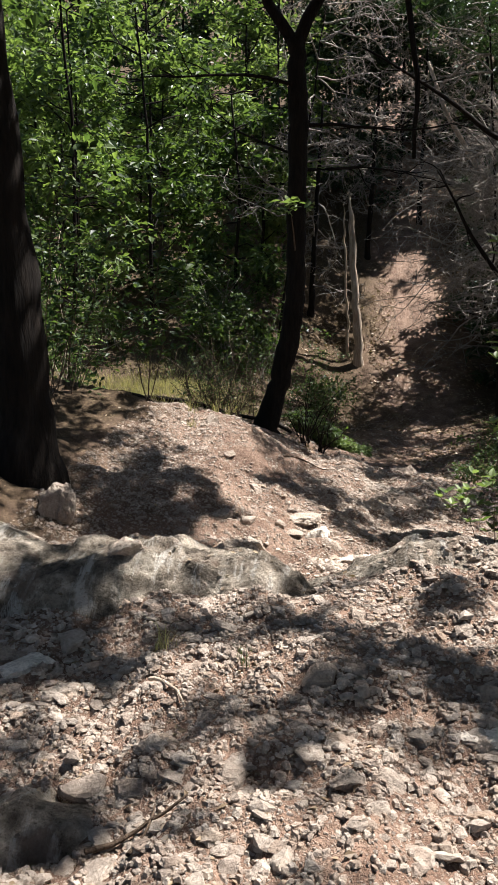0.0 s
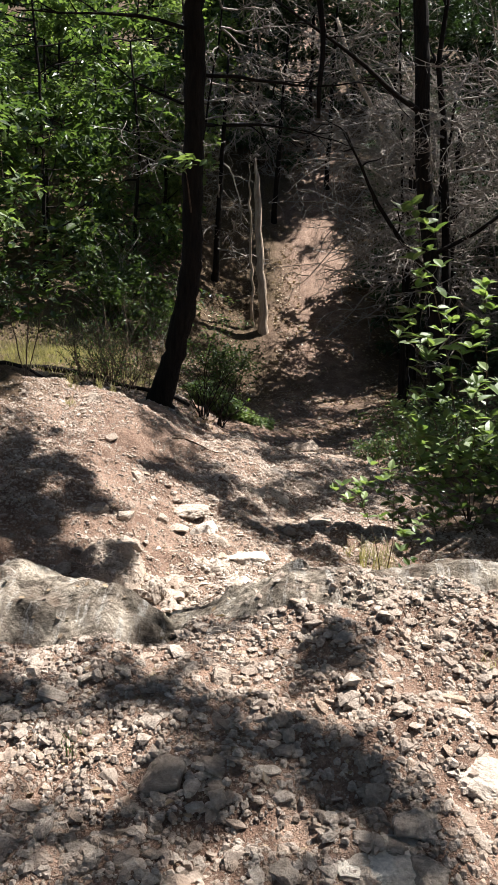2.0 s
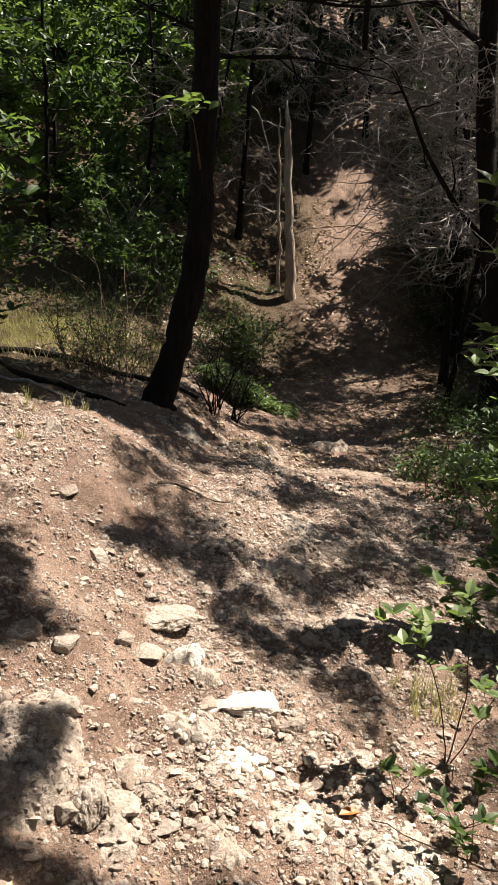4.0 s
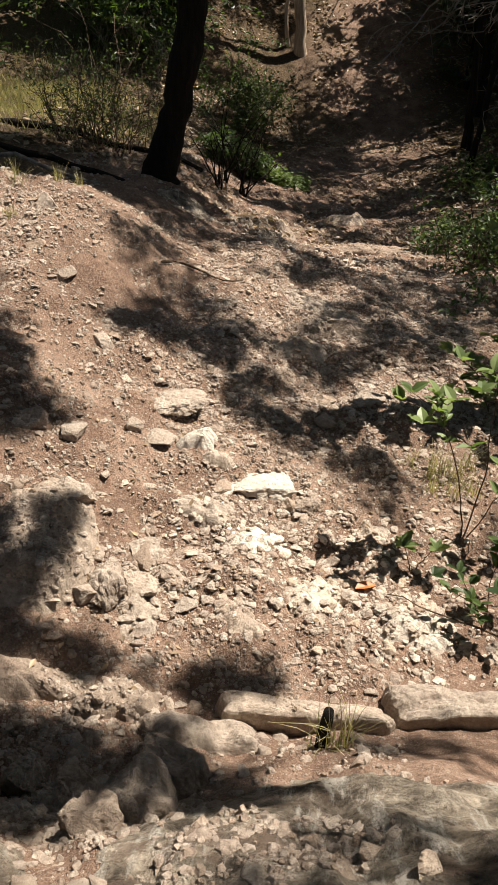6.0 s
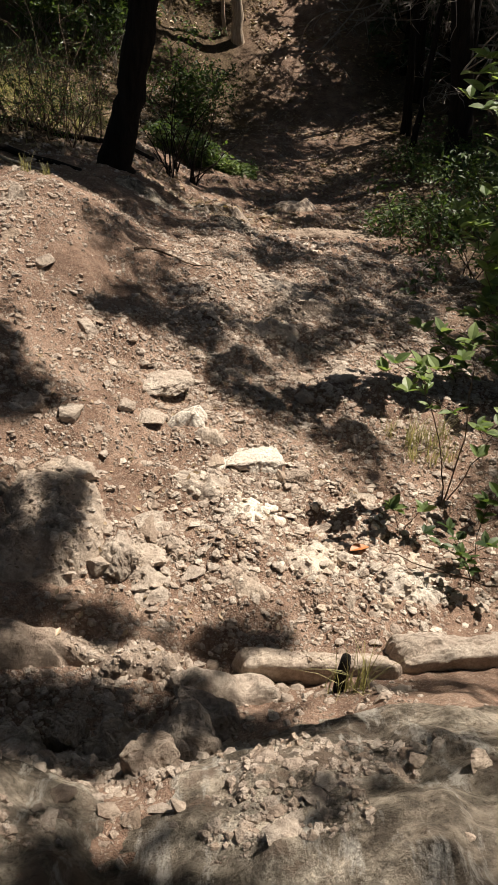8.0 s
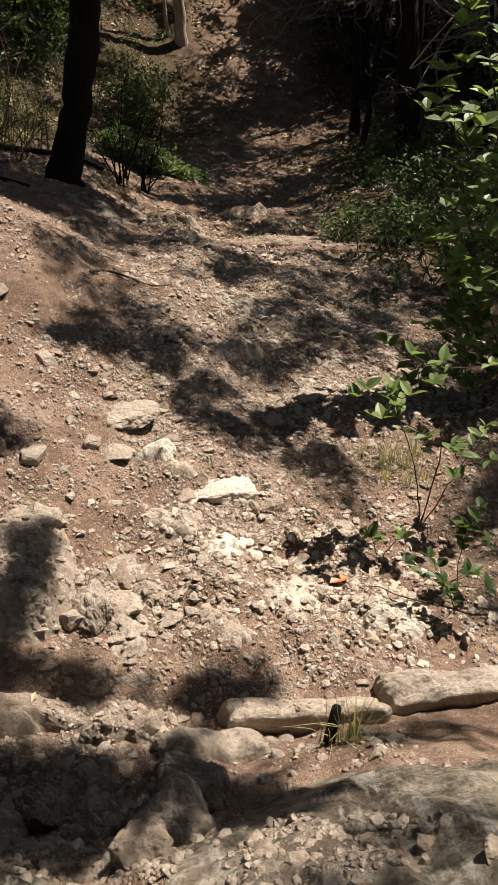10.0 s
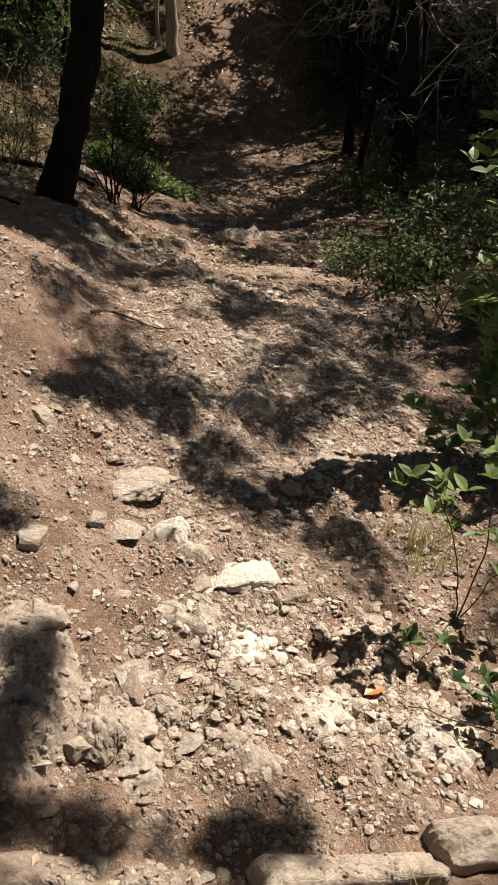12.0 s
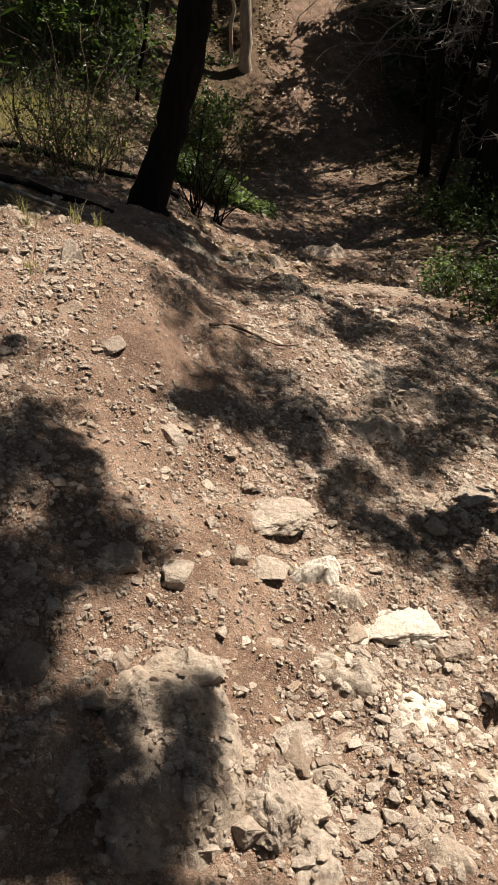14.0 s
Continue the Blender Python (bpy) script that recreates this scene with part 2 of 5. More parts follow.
def spread(inner, step, outer, grow):
    a = list(np.arange(inner[0], inner[1] + 1e-6, step))
    s, lo, hi = step, [], []
    v = inner[0]
    while v > outer[0]:
        s *= grow
        v -= s
        lo.append(v)
    s, v = step, inner[1]
    while v < outer[1]:
        s *= grow
        v += s
        hi.append(v)
    return np.array(lo[::-1] + a + hi)


def build_ground():
    xs = spread((-3.2, 3.2), 0.045, (-400, 400), 1.12)
    ys = spread((0.2, 13.0), 0.045, (-400, 600), 1.045)
    gx, gy = np.meshgrid(xs, ys)
    gz = ground_top(gx, gy)
    nx, ny = len(xs), len(ys)
    v = np.stack([gx, gy, gz], -1).reshape(-1, 3)
    i = (np.arange(ny - 1)[:, None] * nx + np.arange(nx - 1)).ravel()
    f = np.stack([i, i + 1, i + nx + 1, i + nx], -1)
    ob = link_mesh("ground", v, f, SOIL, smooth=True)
    tagged(ob, "reddish brown stony soil of a woodland trail", "ground", kind="structure")


build_ground()


# ---------------------------------------------------------------- bedded rock
BEDDED = []


def slab(name, x, y, rx, ry, proud, seed, label, turn=0.0, mat=None, rings=26, spokes=90, knob=1.0, square=0.45, dome=4.0, ragged=1.0):
    """A bedded rock that follows the lie of the land and stands proud of it, with a broken rim and stepped layers."""
    off = seed * 7.31
    c, s = math.cos(math.radians(turn)), math.sin(math.radians(turn))

    def rim(th):
        e = 1 + (0.13 * np.sin(2 * th + seed) + 0.09 * np.sin(3 * th + seed * 2.3)) * ragged
        e = e + 0.3 * ragged * fbm(np.cos(th) * 1.9 + off, np.sin(th) * 1.9 + off, seed, 4)
        return e * (np.abs(np.cos(th)) ** (2 / square) + np.abs(np.sin(th)) ** (2 / square)) ** (-square / 2)

    def top(px, py, r):
        lift = proud * (1 - (0.8 if dome > 3 else 1.1) * np.clip(r, 0, 1) ** dome)
        rough = fbm(px * 2.6 + off, py * 2.6, seed + 3, 3) * 0.10 + fbm(px * 8 + off, py * 8, seed + 9, 3) * 0.05
        step = rough * 26
        bed = 0.55 if dome > 3.5 else 0.15
        rough = rough * (1 - bed) + (np.floor(step) + np.clip((step - np.floor(step)) * 3, 0, 1)) / 26 * bed
        fine_grain = fbm(px * 30 + off, py * 30, seed + 13, 3) * 0.012
        bite = -np.maximum(fbm(px * 5 + off, py * 5, seed + 21, 2) - 0.14, 0) * 0.22
        base = height(px, py, False) if dome > 3.5 else ground_top(px, py) - 0.02 * np.clip(r, 0, 1) ** 2
        return base + lift + (rough + bite) * knob * min(1.0, 0.35 + proud * 4) * np.clip(r * 6, 0, 1) * (1 if dome > 3.5 else 1 - 0.85 * np.clip(r, 0, 1) ** 3) + fine_grain

    def local(px, py):
        dx, dy = px - x, py - y
        ux, uy = (dx * c + dy * s) / rx, (-dx * s + dy * c) / ry
        return np.hypot(ux, uy) / rim(np.arctan2(uy, ux))

    BEDDED.append((x, y, max(rx, ry) * 1.6, local, top))
    th = np.linspace(0, 2 * np.pi, spokes, endpoint=False)
    edge = rim(th)
    v = []
    levels = [(r, 0.0) for r in np.linspace(0.01, 0.93, rings)] + [(0.97, 0.02), (1.0, 0.12), (1.02, 0.5), (1.0, 1.0)]
    for r, down in levels:
        ux, uy = np.cos(th) * edge * r * rx, np.sin(th) * edge * r * ry
        px, py = x + ux * c - uy * s, y + ux * s + uy * c
        jag = fbm(px * 11 + off, py * 11, seed + 41, 2) * 0.05 * down
        v.append(np.stack([px + jag, py - jag, top(px, py, np.full(len(px), r)) - down * (proud * 0.9 + 0.14)], -1))
    n = len(levels)
    i = (np.arange(n - 1)[:, None] * spokes + np.arange(spokes)).ravel()
    j = (np.arange(n - 1)[:, None] * spokes + (np.arange(spokes) + 1) % spokes).ravel()
    f = np.stack([i, i + spokes, j + spokes, j], -1).tolist()
    f.append(list(range(spokes)))
    ob = link_mesh(name, np.concatenate(v), f, mat or BOULDER)
    return tagged(ob, label, "boulder")


slab("ledge_boulder", 0.69, 3.7, 1.03, 0.72, 0.085, 1, "broad grey limestone ledge sloping down to the trail", -4, rings=80, spokes=240, knob=0.7, dome=3.0)
slab("ledge_boulder", -0.95, 3.42, 0.68, 0.54, 0.15, 2, "rounded grey limestone boulder beside the washed gully", 12, rings=70, spokes=200, knob=0.7, dome=2.8, ragged=0.6)
slab("ledge_boulder", 1.85, 3.6, 0.62, 0.55, 0.1, 3, "grey limestone ledge continuing beside the trail", 5, knob=0.6)
slab("ledge_boulder", -1.95, 3.3, 0.5, 0.5, 0.12, 4, "grey limestone boulder half under leaf litter", 20, knob=0.6)
slab("trail_boulder", -0.86, 5.5, 0.27, 0.33, 0.13, 12, "weathered limestone boulder sunk in the trail bank", 14, mat=ROCK, knob=0.6, dome=2.8, rings=40, spokes=120)
HUMP = dict(knob=1.2, dome=2.4, rings=30, spokes=100)
slab("bedrock", -0.23, 5.42, 0.26, 0.2, 0.035, 14, "worn limestone bedrock showing through soil", 10, mat=ROCK, **HUMP)
slab("bedrock", 0.08, 5.86, 0.2, 0.14, 0.045, 15, "bleached limestone bedrock showing through soil", 20, mat=WHITE, **HUMP)
slab("bedrock", -0.2, 5.98, 0.16, 0.1, 0.045, 16, "rounded hump of pale limestone in the trail", 0, mat=ROCK, **HUMP)
slab("bedrock", 0.33, 5.58, 0.18, 0.14, 0.05, 17, "pale limestone hump in the trail", 15, mat=WHITE, **HUMP)
slab("bedrock", 0.04, 5.38, 0.13, 0.15, 0.04, 29, "pale limestone hump standing out of the trail", 60, mat=ROCK, **HUMP)
slab("bedrock", -0.44, 5.3, 0.1, 0.14, 0.045, 30, "rounded limestone hump beside the bank boulder", 25, mat=ROCK, **HUMP)
slab("bedrock", 0.6, 6.1, 0.17, 0.12, 0.05, 31, "bleached limestone hump in sunlight", -10, mat=WHITE, **HUMP)
slab("bedrock", -0.29, 6.43, 0.12, 0.07, 0.045, 32, "flat bleached limestone hump in sunlight", -10, mat=WHITE, **HUMP)
slab("bedrock", -0.17, 6.35, 0.09, 0.055, 0.04, 33, "small bleached limestone hump in sunlight", 10, mat=WHITE, **HUMP)
slab("bedrock", 0.74, 5.4, 0.24, 0.11, 0.045, 18, "pale limestone slab at the trail edge", -8, mat=WHITE, **HUMP)
slab("bank_rock", -0.8, 11.2, 0.5, 0.34, 0.05, 19, "long weathered limestone rock in the trail bank", -35, knob=0.6, dome=2.6)
slab("bank_rock", -0.35, 12.2, 0.25, 0.35, 0.06, 20, "grey limestone rock in the trail bank", -10, dome=2.6)
slab("bedrock", 1.15, 11.75, 0.65, 0.28, 0.06, 21, "pale limestone step across the trail hollow", 5, mat=ROCK)
slab("bedrock", 1.0, 14.7, 0.32, 0.26, 0.1, 22, "pale limestone step low in the trail hollow", 0, mat=ROCK, dome=2.6)
slab("bedrock", 0.0, 10.3, 0.34, 0.16, 0.07, 23, "broken limestone step in the trail", -12, dome=2.6)
slab("bedrock", 0.42, 8.62, 0.46, 0.13, 0.07, 24, "low grey limestone step in the trail", 8, mat=ROCK, knob=0.7)
slab("bedrock", 0.5, 8.3, 0.34, 0.12, 0.07, 25, "worn grey limestone bedrock in the trail", 4, mat=ROCK, knob=0.8, dome=2.6)
slab("bedrock", 0.22, 7.85, 0.2, 0.16, 0.06, 26, "worn grey limestone bedrock in the trail", 40, mat=ROCK, knob=0.8, dome=2.6)
slab("bedrock", 0.02, 12.6, 0.22, 0.2, 0.1, 27, "pale limestone block by the trail hollow", 0, mat=ROCK, dome=2.6)
slab("shelf_rock", -0.97, 1.68, 0.18, 0.2, 0.09, 28, "smooth grey limestone boulder on the upper shelf", 15, knob=0.5, dome=2.4)

STEP = dict(mat=ROCK, rings=34, spokes=120)
slab("step_slab", -0.8, 4.84, 0.32, 0.11, 0.1, 50, "long pale limestone slab across the trail step", 4, knob=0.9, dome=2.8, **STEP)
slab("step_slab", -0.39, 4.8, 0.16, 0.11, 0.1, 51, "pinkish limestone block across the trail step", 12, knob=0.9, dome=3.0, **STEP)
slab("step_slab", -0.08, 4.7, 0.2, 0.12, 0.09, 52, "grey limestone block across the trail step", 6, knob=0.8, dome=3.0, **STEP)
slab("step_slab", 0.28, 4.86, 0.31, 0.075, 0.065, 53, "thin flat limestone slab across the trail step", 1, knob=0.5, square=0.2, ragged=0.25, **STEP)
slab("step_slab", 0.94, 4.93, 0.33, 0.1, 0.045, 54, "sunlit flat limestone slab across the trail step", -3, knob=1.0, square=0.3, ragged=0.5, **STEP)


def surface(x, y):
    """The ground or the bedded rock above it, and where rock shows."""
    z = ground_top(x, y)
    on = np.zeros(len(x), bool)
    for cx, cy, reach, local, top in BEDDED:
        i = np.nonzero((np.abs(x - cx) < reach) & (np.abs(y - cy) < reach))[0]
        if len(i):
            r = local(x[i], y[i])
            i, r = i[r < 0.97], r[r < 0.97]
            t = top(x[i], y[i], r)
            over = t > z[i]
            z[i[over]] = t[over]
            on[i[over]] = True
    return z, on


# ---------------------------------------------------------------- stones
def stone_shape(rng, cuts=9, detail=2, flat=0.65):
    """An angular stone about 1 across: a ball shaved by planes."""
    bm = bmesh.new()
    bmesh.ops.create_icosphere(bm, subdivisions=detail, radius=0.7)
    planes = []
    for _ in range(cuts):
        d = Vector((rng.gauss(0, 1), rng.gauss(0, 1), rng.gauss(0, 1))).normalized()
        planes.append((d, rng.uniform(0.27, 0.46)))
    for v in bm.verts:
        for d, r in planes:
            k = v.co.dot(d) - r
            if k > 0:
                v.co -= d * k * 0.94
        v.co += Vector((rng.gauss(0, 1), rng.gauss(0, 1), rng.gauss(0, 1))) * 0.012
    sx, sy = rng.uniform(0.8, 1.25), rng.uniform(0.7, 1.0)
    for v in bm.verts:
        v.co = Vector((v.co.x * sx, v.co.y * sy, v.co.z * flat))
    return bm


def stone_arrays(rng, detail):
    bm = stone_shape(rng, rng.randint(8, 12), detail, rng.uniform(0.28, 0.48))
    bm.verts.ensure_lookup_table()
    v = np.array([q.co[:] for q in bm.verts])
    f = np.array([[q.index for q in p.verts] for p in bm.faces])
    bm.free()
    return v, f


def chip_arrays(rng):
    """A small flat-lying splinter: an irregular five-sided frustum with a tilted top."""
    base, top = [], []
    tilt = rng.uniform(-0.1, 0.1), rng.uniform(-0.1, 0.1)
    high, narrow = rng.uniform(0.09, 0.2), rng.uniform(0.4, 0.68)
    for k in range(5):
        a, r = (k + rng.uniform(-0.28, 0.28)) * 2 * math.pi / 5, rng.uniform(0.34, 0.58)
        x, y = math.cos(a) * r, math.sin(a) * r * 0.8
        base.append((x, y, -0.16))
        top.append((x * narrow, y * narrow, high + x * tilt[0] + y * tilt[1] + rng.uniform(-0.04, 0.04)))
    f = [(k, (k + 1) % 5, 5 + (k + 1) % 5) for k in range(5)] + [(k, 5 + (k + 1) % 5, 5 + k) for k in range(5)] + [(5, 6, 7), (5, 7, 8), (5, 8, 9)]
    return np.array(base + top), np.array(f)


def stony(x, y):
    """How thickly stones lie: thick on the upper shelf and in the washed-out middle, thin on the bare path."""
    d = 0.5 + 0.9 * fbm(x * 0.9, y * 0.9, 77, 3) + 0.7 * fbm(x * 3.1, y * 3.1, 57, 2)
    d = d + 0.55 * (y < 3.4)
    d = d - 0.1 * ((x > -1.9) & (x < -0.5) & (y > 6.4) & (y < 10))
    d = d + 0.3 * ((x > -0.5) & (x < 1.6) & (y > 5) & (y < 13))
    d = d + 0.45 * ((x > -1.0) & (x < 0.0) & (y > 3.9) & (y < 4.75))
    return d - 0.4 * (np.abs(x) > 2.2)


def strewn(rng, count, x0, x1, y0, y1):
    """Places that follow the thickness of the stones."""
    x, y = rng.uniform(x0, x1, count * 4), rng.uniform(y0, y1, count * 4)
    on = surface(x, y)[1]
    bank = ((x > 0.45) & (y > 3.05) & (y < 3.3)) | ((x < -0.72) & (y > 5.2) & (y < 5.6))
    bare = on & ((fbm(x * 3.3, y * 3.3, 61, 3) < 0.16) | (y < 3.42) | ((x < -0.25) & (y < 4.0) & (fbm(x * 5, y * 5, 63, 2) < 0.3))) & ~bank
    keep = (rng.uniform(0, 1, count * 4) < stony(x, y) + 0.1 * bank) & ~bare
    return x[keep][:count], y[keep][:count]


def turns(rng, n, lean):
    a, b, c = rng.normal(0, lean, n), rng.normal(0, lean, n), rng.uniform(0, 6.283, n)
    ca, sa, cb, sb, cc, sc = np.cos(a), np.sin(a), np.cos(b), np.sin(b), np.cos(c), np.sin(c)
    return np.stack([cc * cb, cc * sb * sa - sc * ca, cc * sb * ca + sc * sa, sc * cb, sc * sb * sa + cc * ca, sc * sb * ca - cc * sa, -sb, cb * sa, cb * ca], -1).reshape(n, 3, 3)


def heap(rng, kinds, x, y, size, sink, lean=0.3):
    """Many stones as one pair of arrays."""
    vs, fs, base = [], [], 0
    z = surface(x, y)[0]
    which = rng.integers(0, len(kinds), len(x))
    for k, (v, f) in enumerate(kinds):
        i = np.nonzero(which == k)[0]
        w = np.einsum("nij,vj->nvi", turns(rng, len(i), lean), v) * size[i, None, None]
        w = w + np.stack([x[i], y[i], z[i] + size[i] * sink], -1)[:, None, :]
        vs.append(w.reshape(-1, 3))
        fs.append((f[None] + (base + np.arange(len(i)) * len(v))[:, None, None]).reshape(-1, f.shape[1]))
        base += len(i) * len(v)
    return np.concatenate(vs), np.concatenate(fs)


def build_gravel():
    shapes = random.Random(5)
    coarse = [chip_arrays(shapes) for _ in range(28)]
    fine = [stone_arrays(shapes, 1) for _ in range(16)]
    rng = np.random.default_rng(5)
    for label, y0, y1, x0, x1, count, lo, hi, kinds in (
        ("fine limestone chips on the upper shelf of the trail", 0.3, 4.2, -1.7, 1.6, 46000, 0.008, 0.034, coarse),
        ("loose pale limestone rubble on the upper shelf", 0.3, 4.1, -1.7, 1.6, 4200, 0.016, 0.062, fine),
        ("fine limestone chips washed over the lower trail", 4.2, 9.5, -2.4, 2.2, 64000, 0.008, 0.034, coarse),
        ("loose limestone rubble on the lower trail", 4.4, 10.5, -2.2, 2.0, 5200, 0.018, 0.06, fine),
        ("scattered limestone gravel along the trail hollow", 9.5, 22.0, -2.5, 3.2, 8000, 0.02, 0.07, coarse),
    ):
        x, y = strewn(rng, count, x0, x1, y0, y1)
        s = lo * (hi / lo) ** (rng.uniform(0, 1, len(x)) ** 1.8) * 1.25
        v, f = heap(rng, kinds, x, y, s, 0.14 if kinds is coarse else 0.06, 0.16)
        tagged(link_mesh("gravel", v, f, STONE), label, "gravel", kind="stuff")

    for label, cx, cy, sx, sy, count, lo, hi, mat in (
        ("bleached limestone rubble round the white marker rocks", 0.35, 5.85, 0.42, 0.28, 700, 0.012, 0.05, RUBBLE),
        ("bleached limestone rubble below the trail edge", 0.75, 5.5, 0.25, 0.18, 350, 0.014, 0.06, RUBBLE),
        ("angular rubble scattered over the limestone ledge", 0.75, 3.12, 0.4, 0.12, 420, 0.012, 0.05, STONE),
        ("angular rubble fallen into the gully", -0.4, 4.25, 0.22, 0.22, 420, 0.014, 0.06, STONE),
        ("rubble lodged round the bank boulder", -0.6, 5.45, 0.35, 0.2, 500, 0.012, 0.05, STONE),
        ("stones lodged in the washed step of the trail", 0.3, 8.1, 0.5, 0.4, 700, 0.015, 0.06, STONE),
    ):
        x, y = rng.normal(cx, sx, count), rng.normal(cy, sy, count)
        s = lo * (hi / lo) ** (rng.uniform(0, 1, count) ** 1.7) * 1.2
        v, f = heap(rng, fine, x, y, s, 0.06, 0.25)
        tagged(link_mesh("rubble", v, f, mat), label, "rubble", kind="stuff")


ROCK_RNG = random.Random(21)
ROCK_MESHES = []
for _ in range(12):
    _bm = stone_shape(ROCK_RNG, ROCK_RNG.randint(7, 12), 3, ROCK_RNG.uniform(0.45, 0.7))
    _me = bpy.data.meshes.new("rock")
    _bm.to_mesh(_me)
    _bm.free()
    _me.materials.append(ROCK)
    ROCK_MESHES.append(_me)


def block_mesh(name, seed, mat):
    """A squared, flat-topped block of limestone about 1 across, its corners broken off along flat faces."""
    bm = bmesh.new()
    bmesh.ops.create_icosphere(bm, subdivisions=5, radius=1.0)
    off = Vector((seed * 5.1, seed * 2.7, 0))
    rng = random.Random(seed)
    cuts = []
    for _ in range(9):
        d = Vector((rng.gauss(0, 1), rng.gauss(0, 1), rng.gauss(0.1, 0.55))).normalized()
        cuts.append((d, rng.uniform(0.36, 0.52)))
    for v in bm.verts:
        p = v.co.copy()
        p *= 0.53 / (abs(p.x) ** 5 + abs(p.y) ** 5 + abs(p.z) ** 5) ** 0.2
        p += noise.noise_vector(p * 1.9 + off) * 0.13
        for d, r in cuts:
            k = p.dot(d) - r
            if k > 0:
                p -= d * k * 0.9
        q = Vector((p.x * 1.1, p.y * 0.85, p.z * 0.45))
        v.co = q + noise.noise_vector(q * 4 + off) * 0.06 + noise.noise_vector(q * 11 + off) * 0.028 + noise.noise_vector(q * 27 + off) * 0.012
    me = bpy.data.meshes.new(name)
    bm.to_mesh(me)
    bm.free()
    me.materials.append(mat)
    return me


WHITE_MESH = block_mesh("rock", 3, WHITE)
ROCK_MESHES += [block_mesh("rock", 4, ROCK), block_mesh("rock", 5, ROCK), block_mesh("rock", 6, ROCK)]


def rock(x, y, size, label, turn=0.0, sink=0.15, mesh=None, squash=1.0, group="loose rocks on the trail", tilt=0.0):
    ob = new("rock", mesh or ROCK_RNG.choice(ROCK_MESHES))
    ob.matrix_world = pose(x, y, float(surface(np.array([x]), np.array([y]))[0][0]) + size * (0.14 - sink) * squash, tilt, 0, turn) @ Matrix.Diagonal((size, size, size * squash, 1))
    return tagged(ob, label, "rock", group)


def build_rocks():
    rng = random.Random(8)
    names = ("pale limestone rock half buried in the trail", "small angular limestone rock on brown soil", "weathered grey limestone rock with chipped edges")
    for _ in range(70):
        while True:
            x, y = rng.uniform(-2.2, 2.0), rng.uniform(0.6, 13)
            if rng.random() < stony(np.array([x]), np.array([y]))[0]:
                break
        s = 0.045 * (0.1 / 0.045) ** (rng.random() ** 1.8)
        rock(x, y, s, rng.choice(names), rng.uniform(0, 360), rng.uniform(0.14, 0.26), tilt=rng.uniform(-20, 20))


build_gravel()
build_rocks()


BLOCKS = [block_mesh("block", 20 + k, ROCK) for k in range(6)]


def block(name, x, y, size, turn, label, which, sink=0.35, tilt=(0.0, 0.0)):
    """A large broken limestone block of the given length, depth and height."""
    ob = new(name, BLOCKS[which])
    z = float(height(np.array([x]), np.array([y]))[0]) + size[2] * (0.5 - sink)
    ob.matrix_world = pose(x, y, z, tilt[0], tilt[1], turn) @ Matrix.Diagonal((size[0] / 1.05, size[1] / 0.75, size[2] / 0.42, 1))
    return tagged(ob, label, "boulder")


block("gully_rock", -0.24, 4.2, (0.26, 0.22, 0.22), 25, "angular limestone block wedged in the gully", 5, tilt=(10, -8))
block("gully_rock", -0.13, 4.45, (0.26, 0.16, 0.16), -15, "grey limestone block wedged in the gully", 0, tilt=(-8, 5))
block("gully_rock", -0.46, 4.3, (0.16, 0.14, 0.16), 50, "small limestone block wedged in the gully", 1)
block("gully_rock", -0.62, 4.42, (0.14, 0.1, 0.12), 80, "small limestone block wedged in the gully", 3)
block("gully_rock", -0.3, 4.05, (0.15, 0.12, 0.12), 35, "worn limestone block in the gully", 4, tilt=(-12, 0))
block("gully_rock", -0.82, 4.3, (0.24, 0.14, 0.13), 12, "shaded limestone block under the ledge", 2)
block("bank_rock", -2.2, 5.25, (0.24, 0.2, 0.26), 30, "squat grey limestone rock at the foot of a trunk", 1)
block("trail_boulder", -0.57, 5.36, (0.16, 0.2, 0.13), 20, "small limestone boulder beside a larger one", 5)


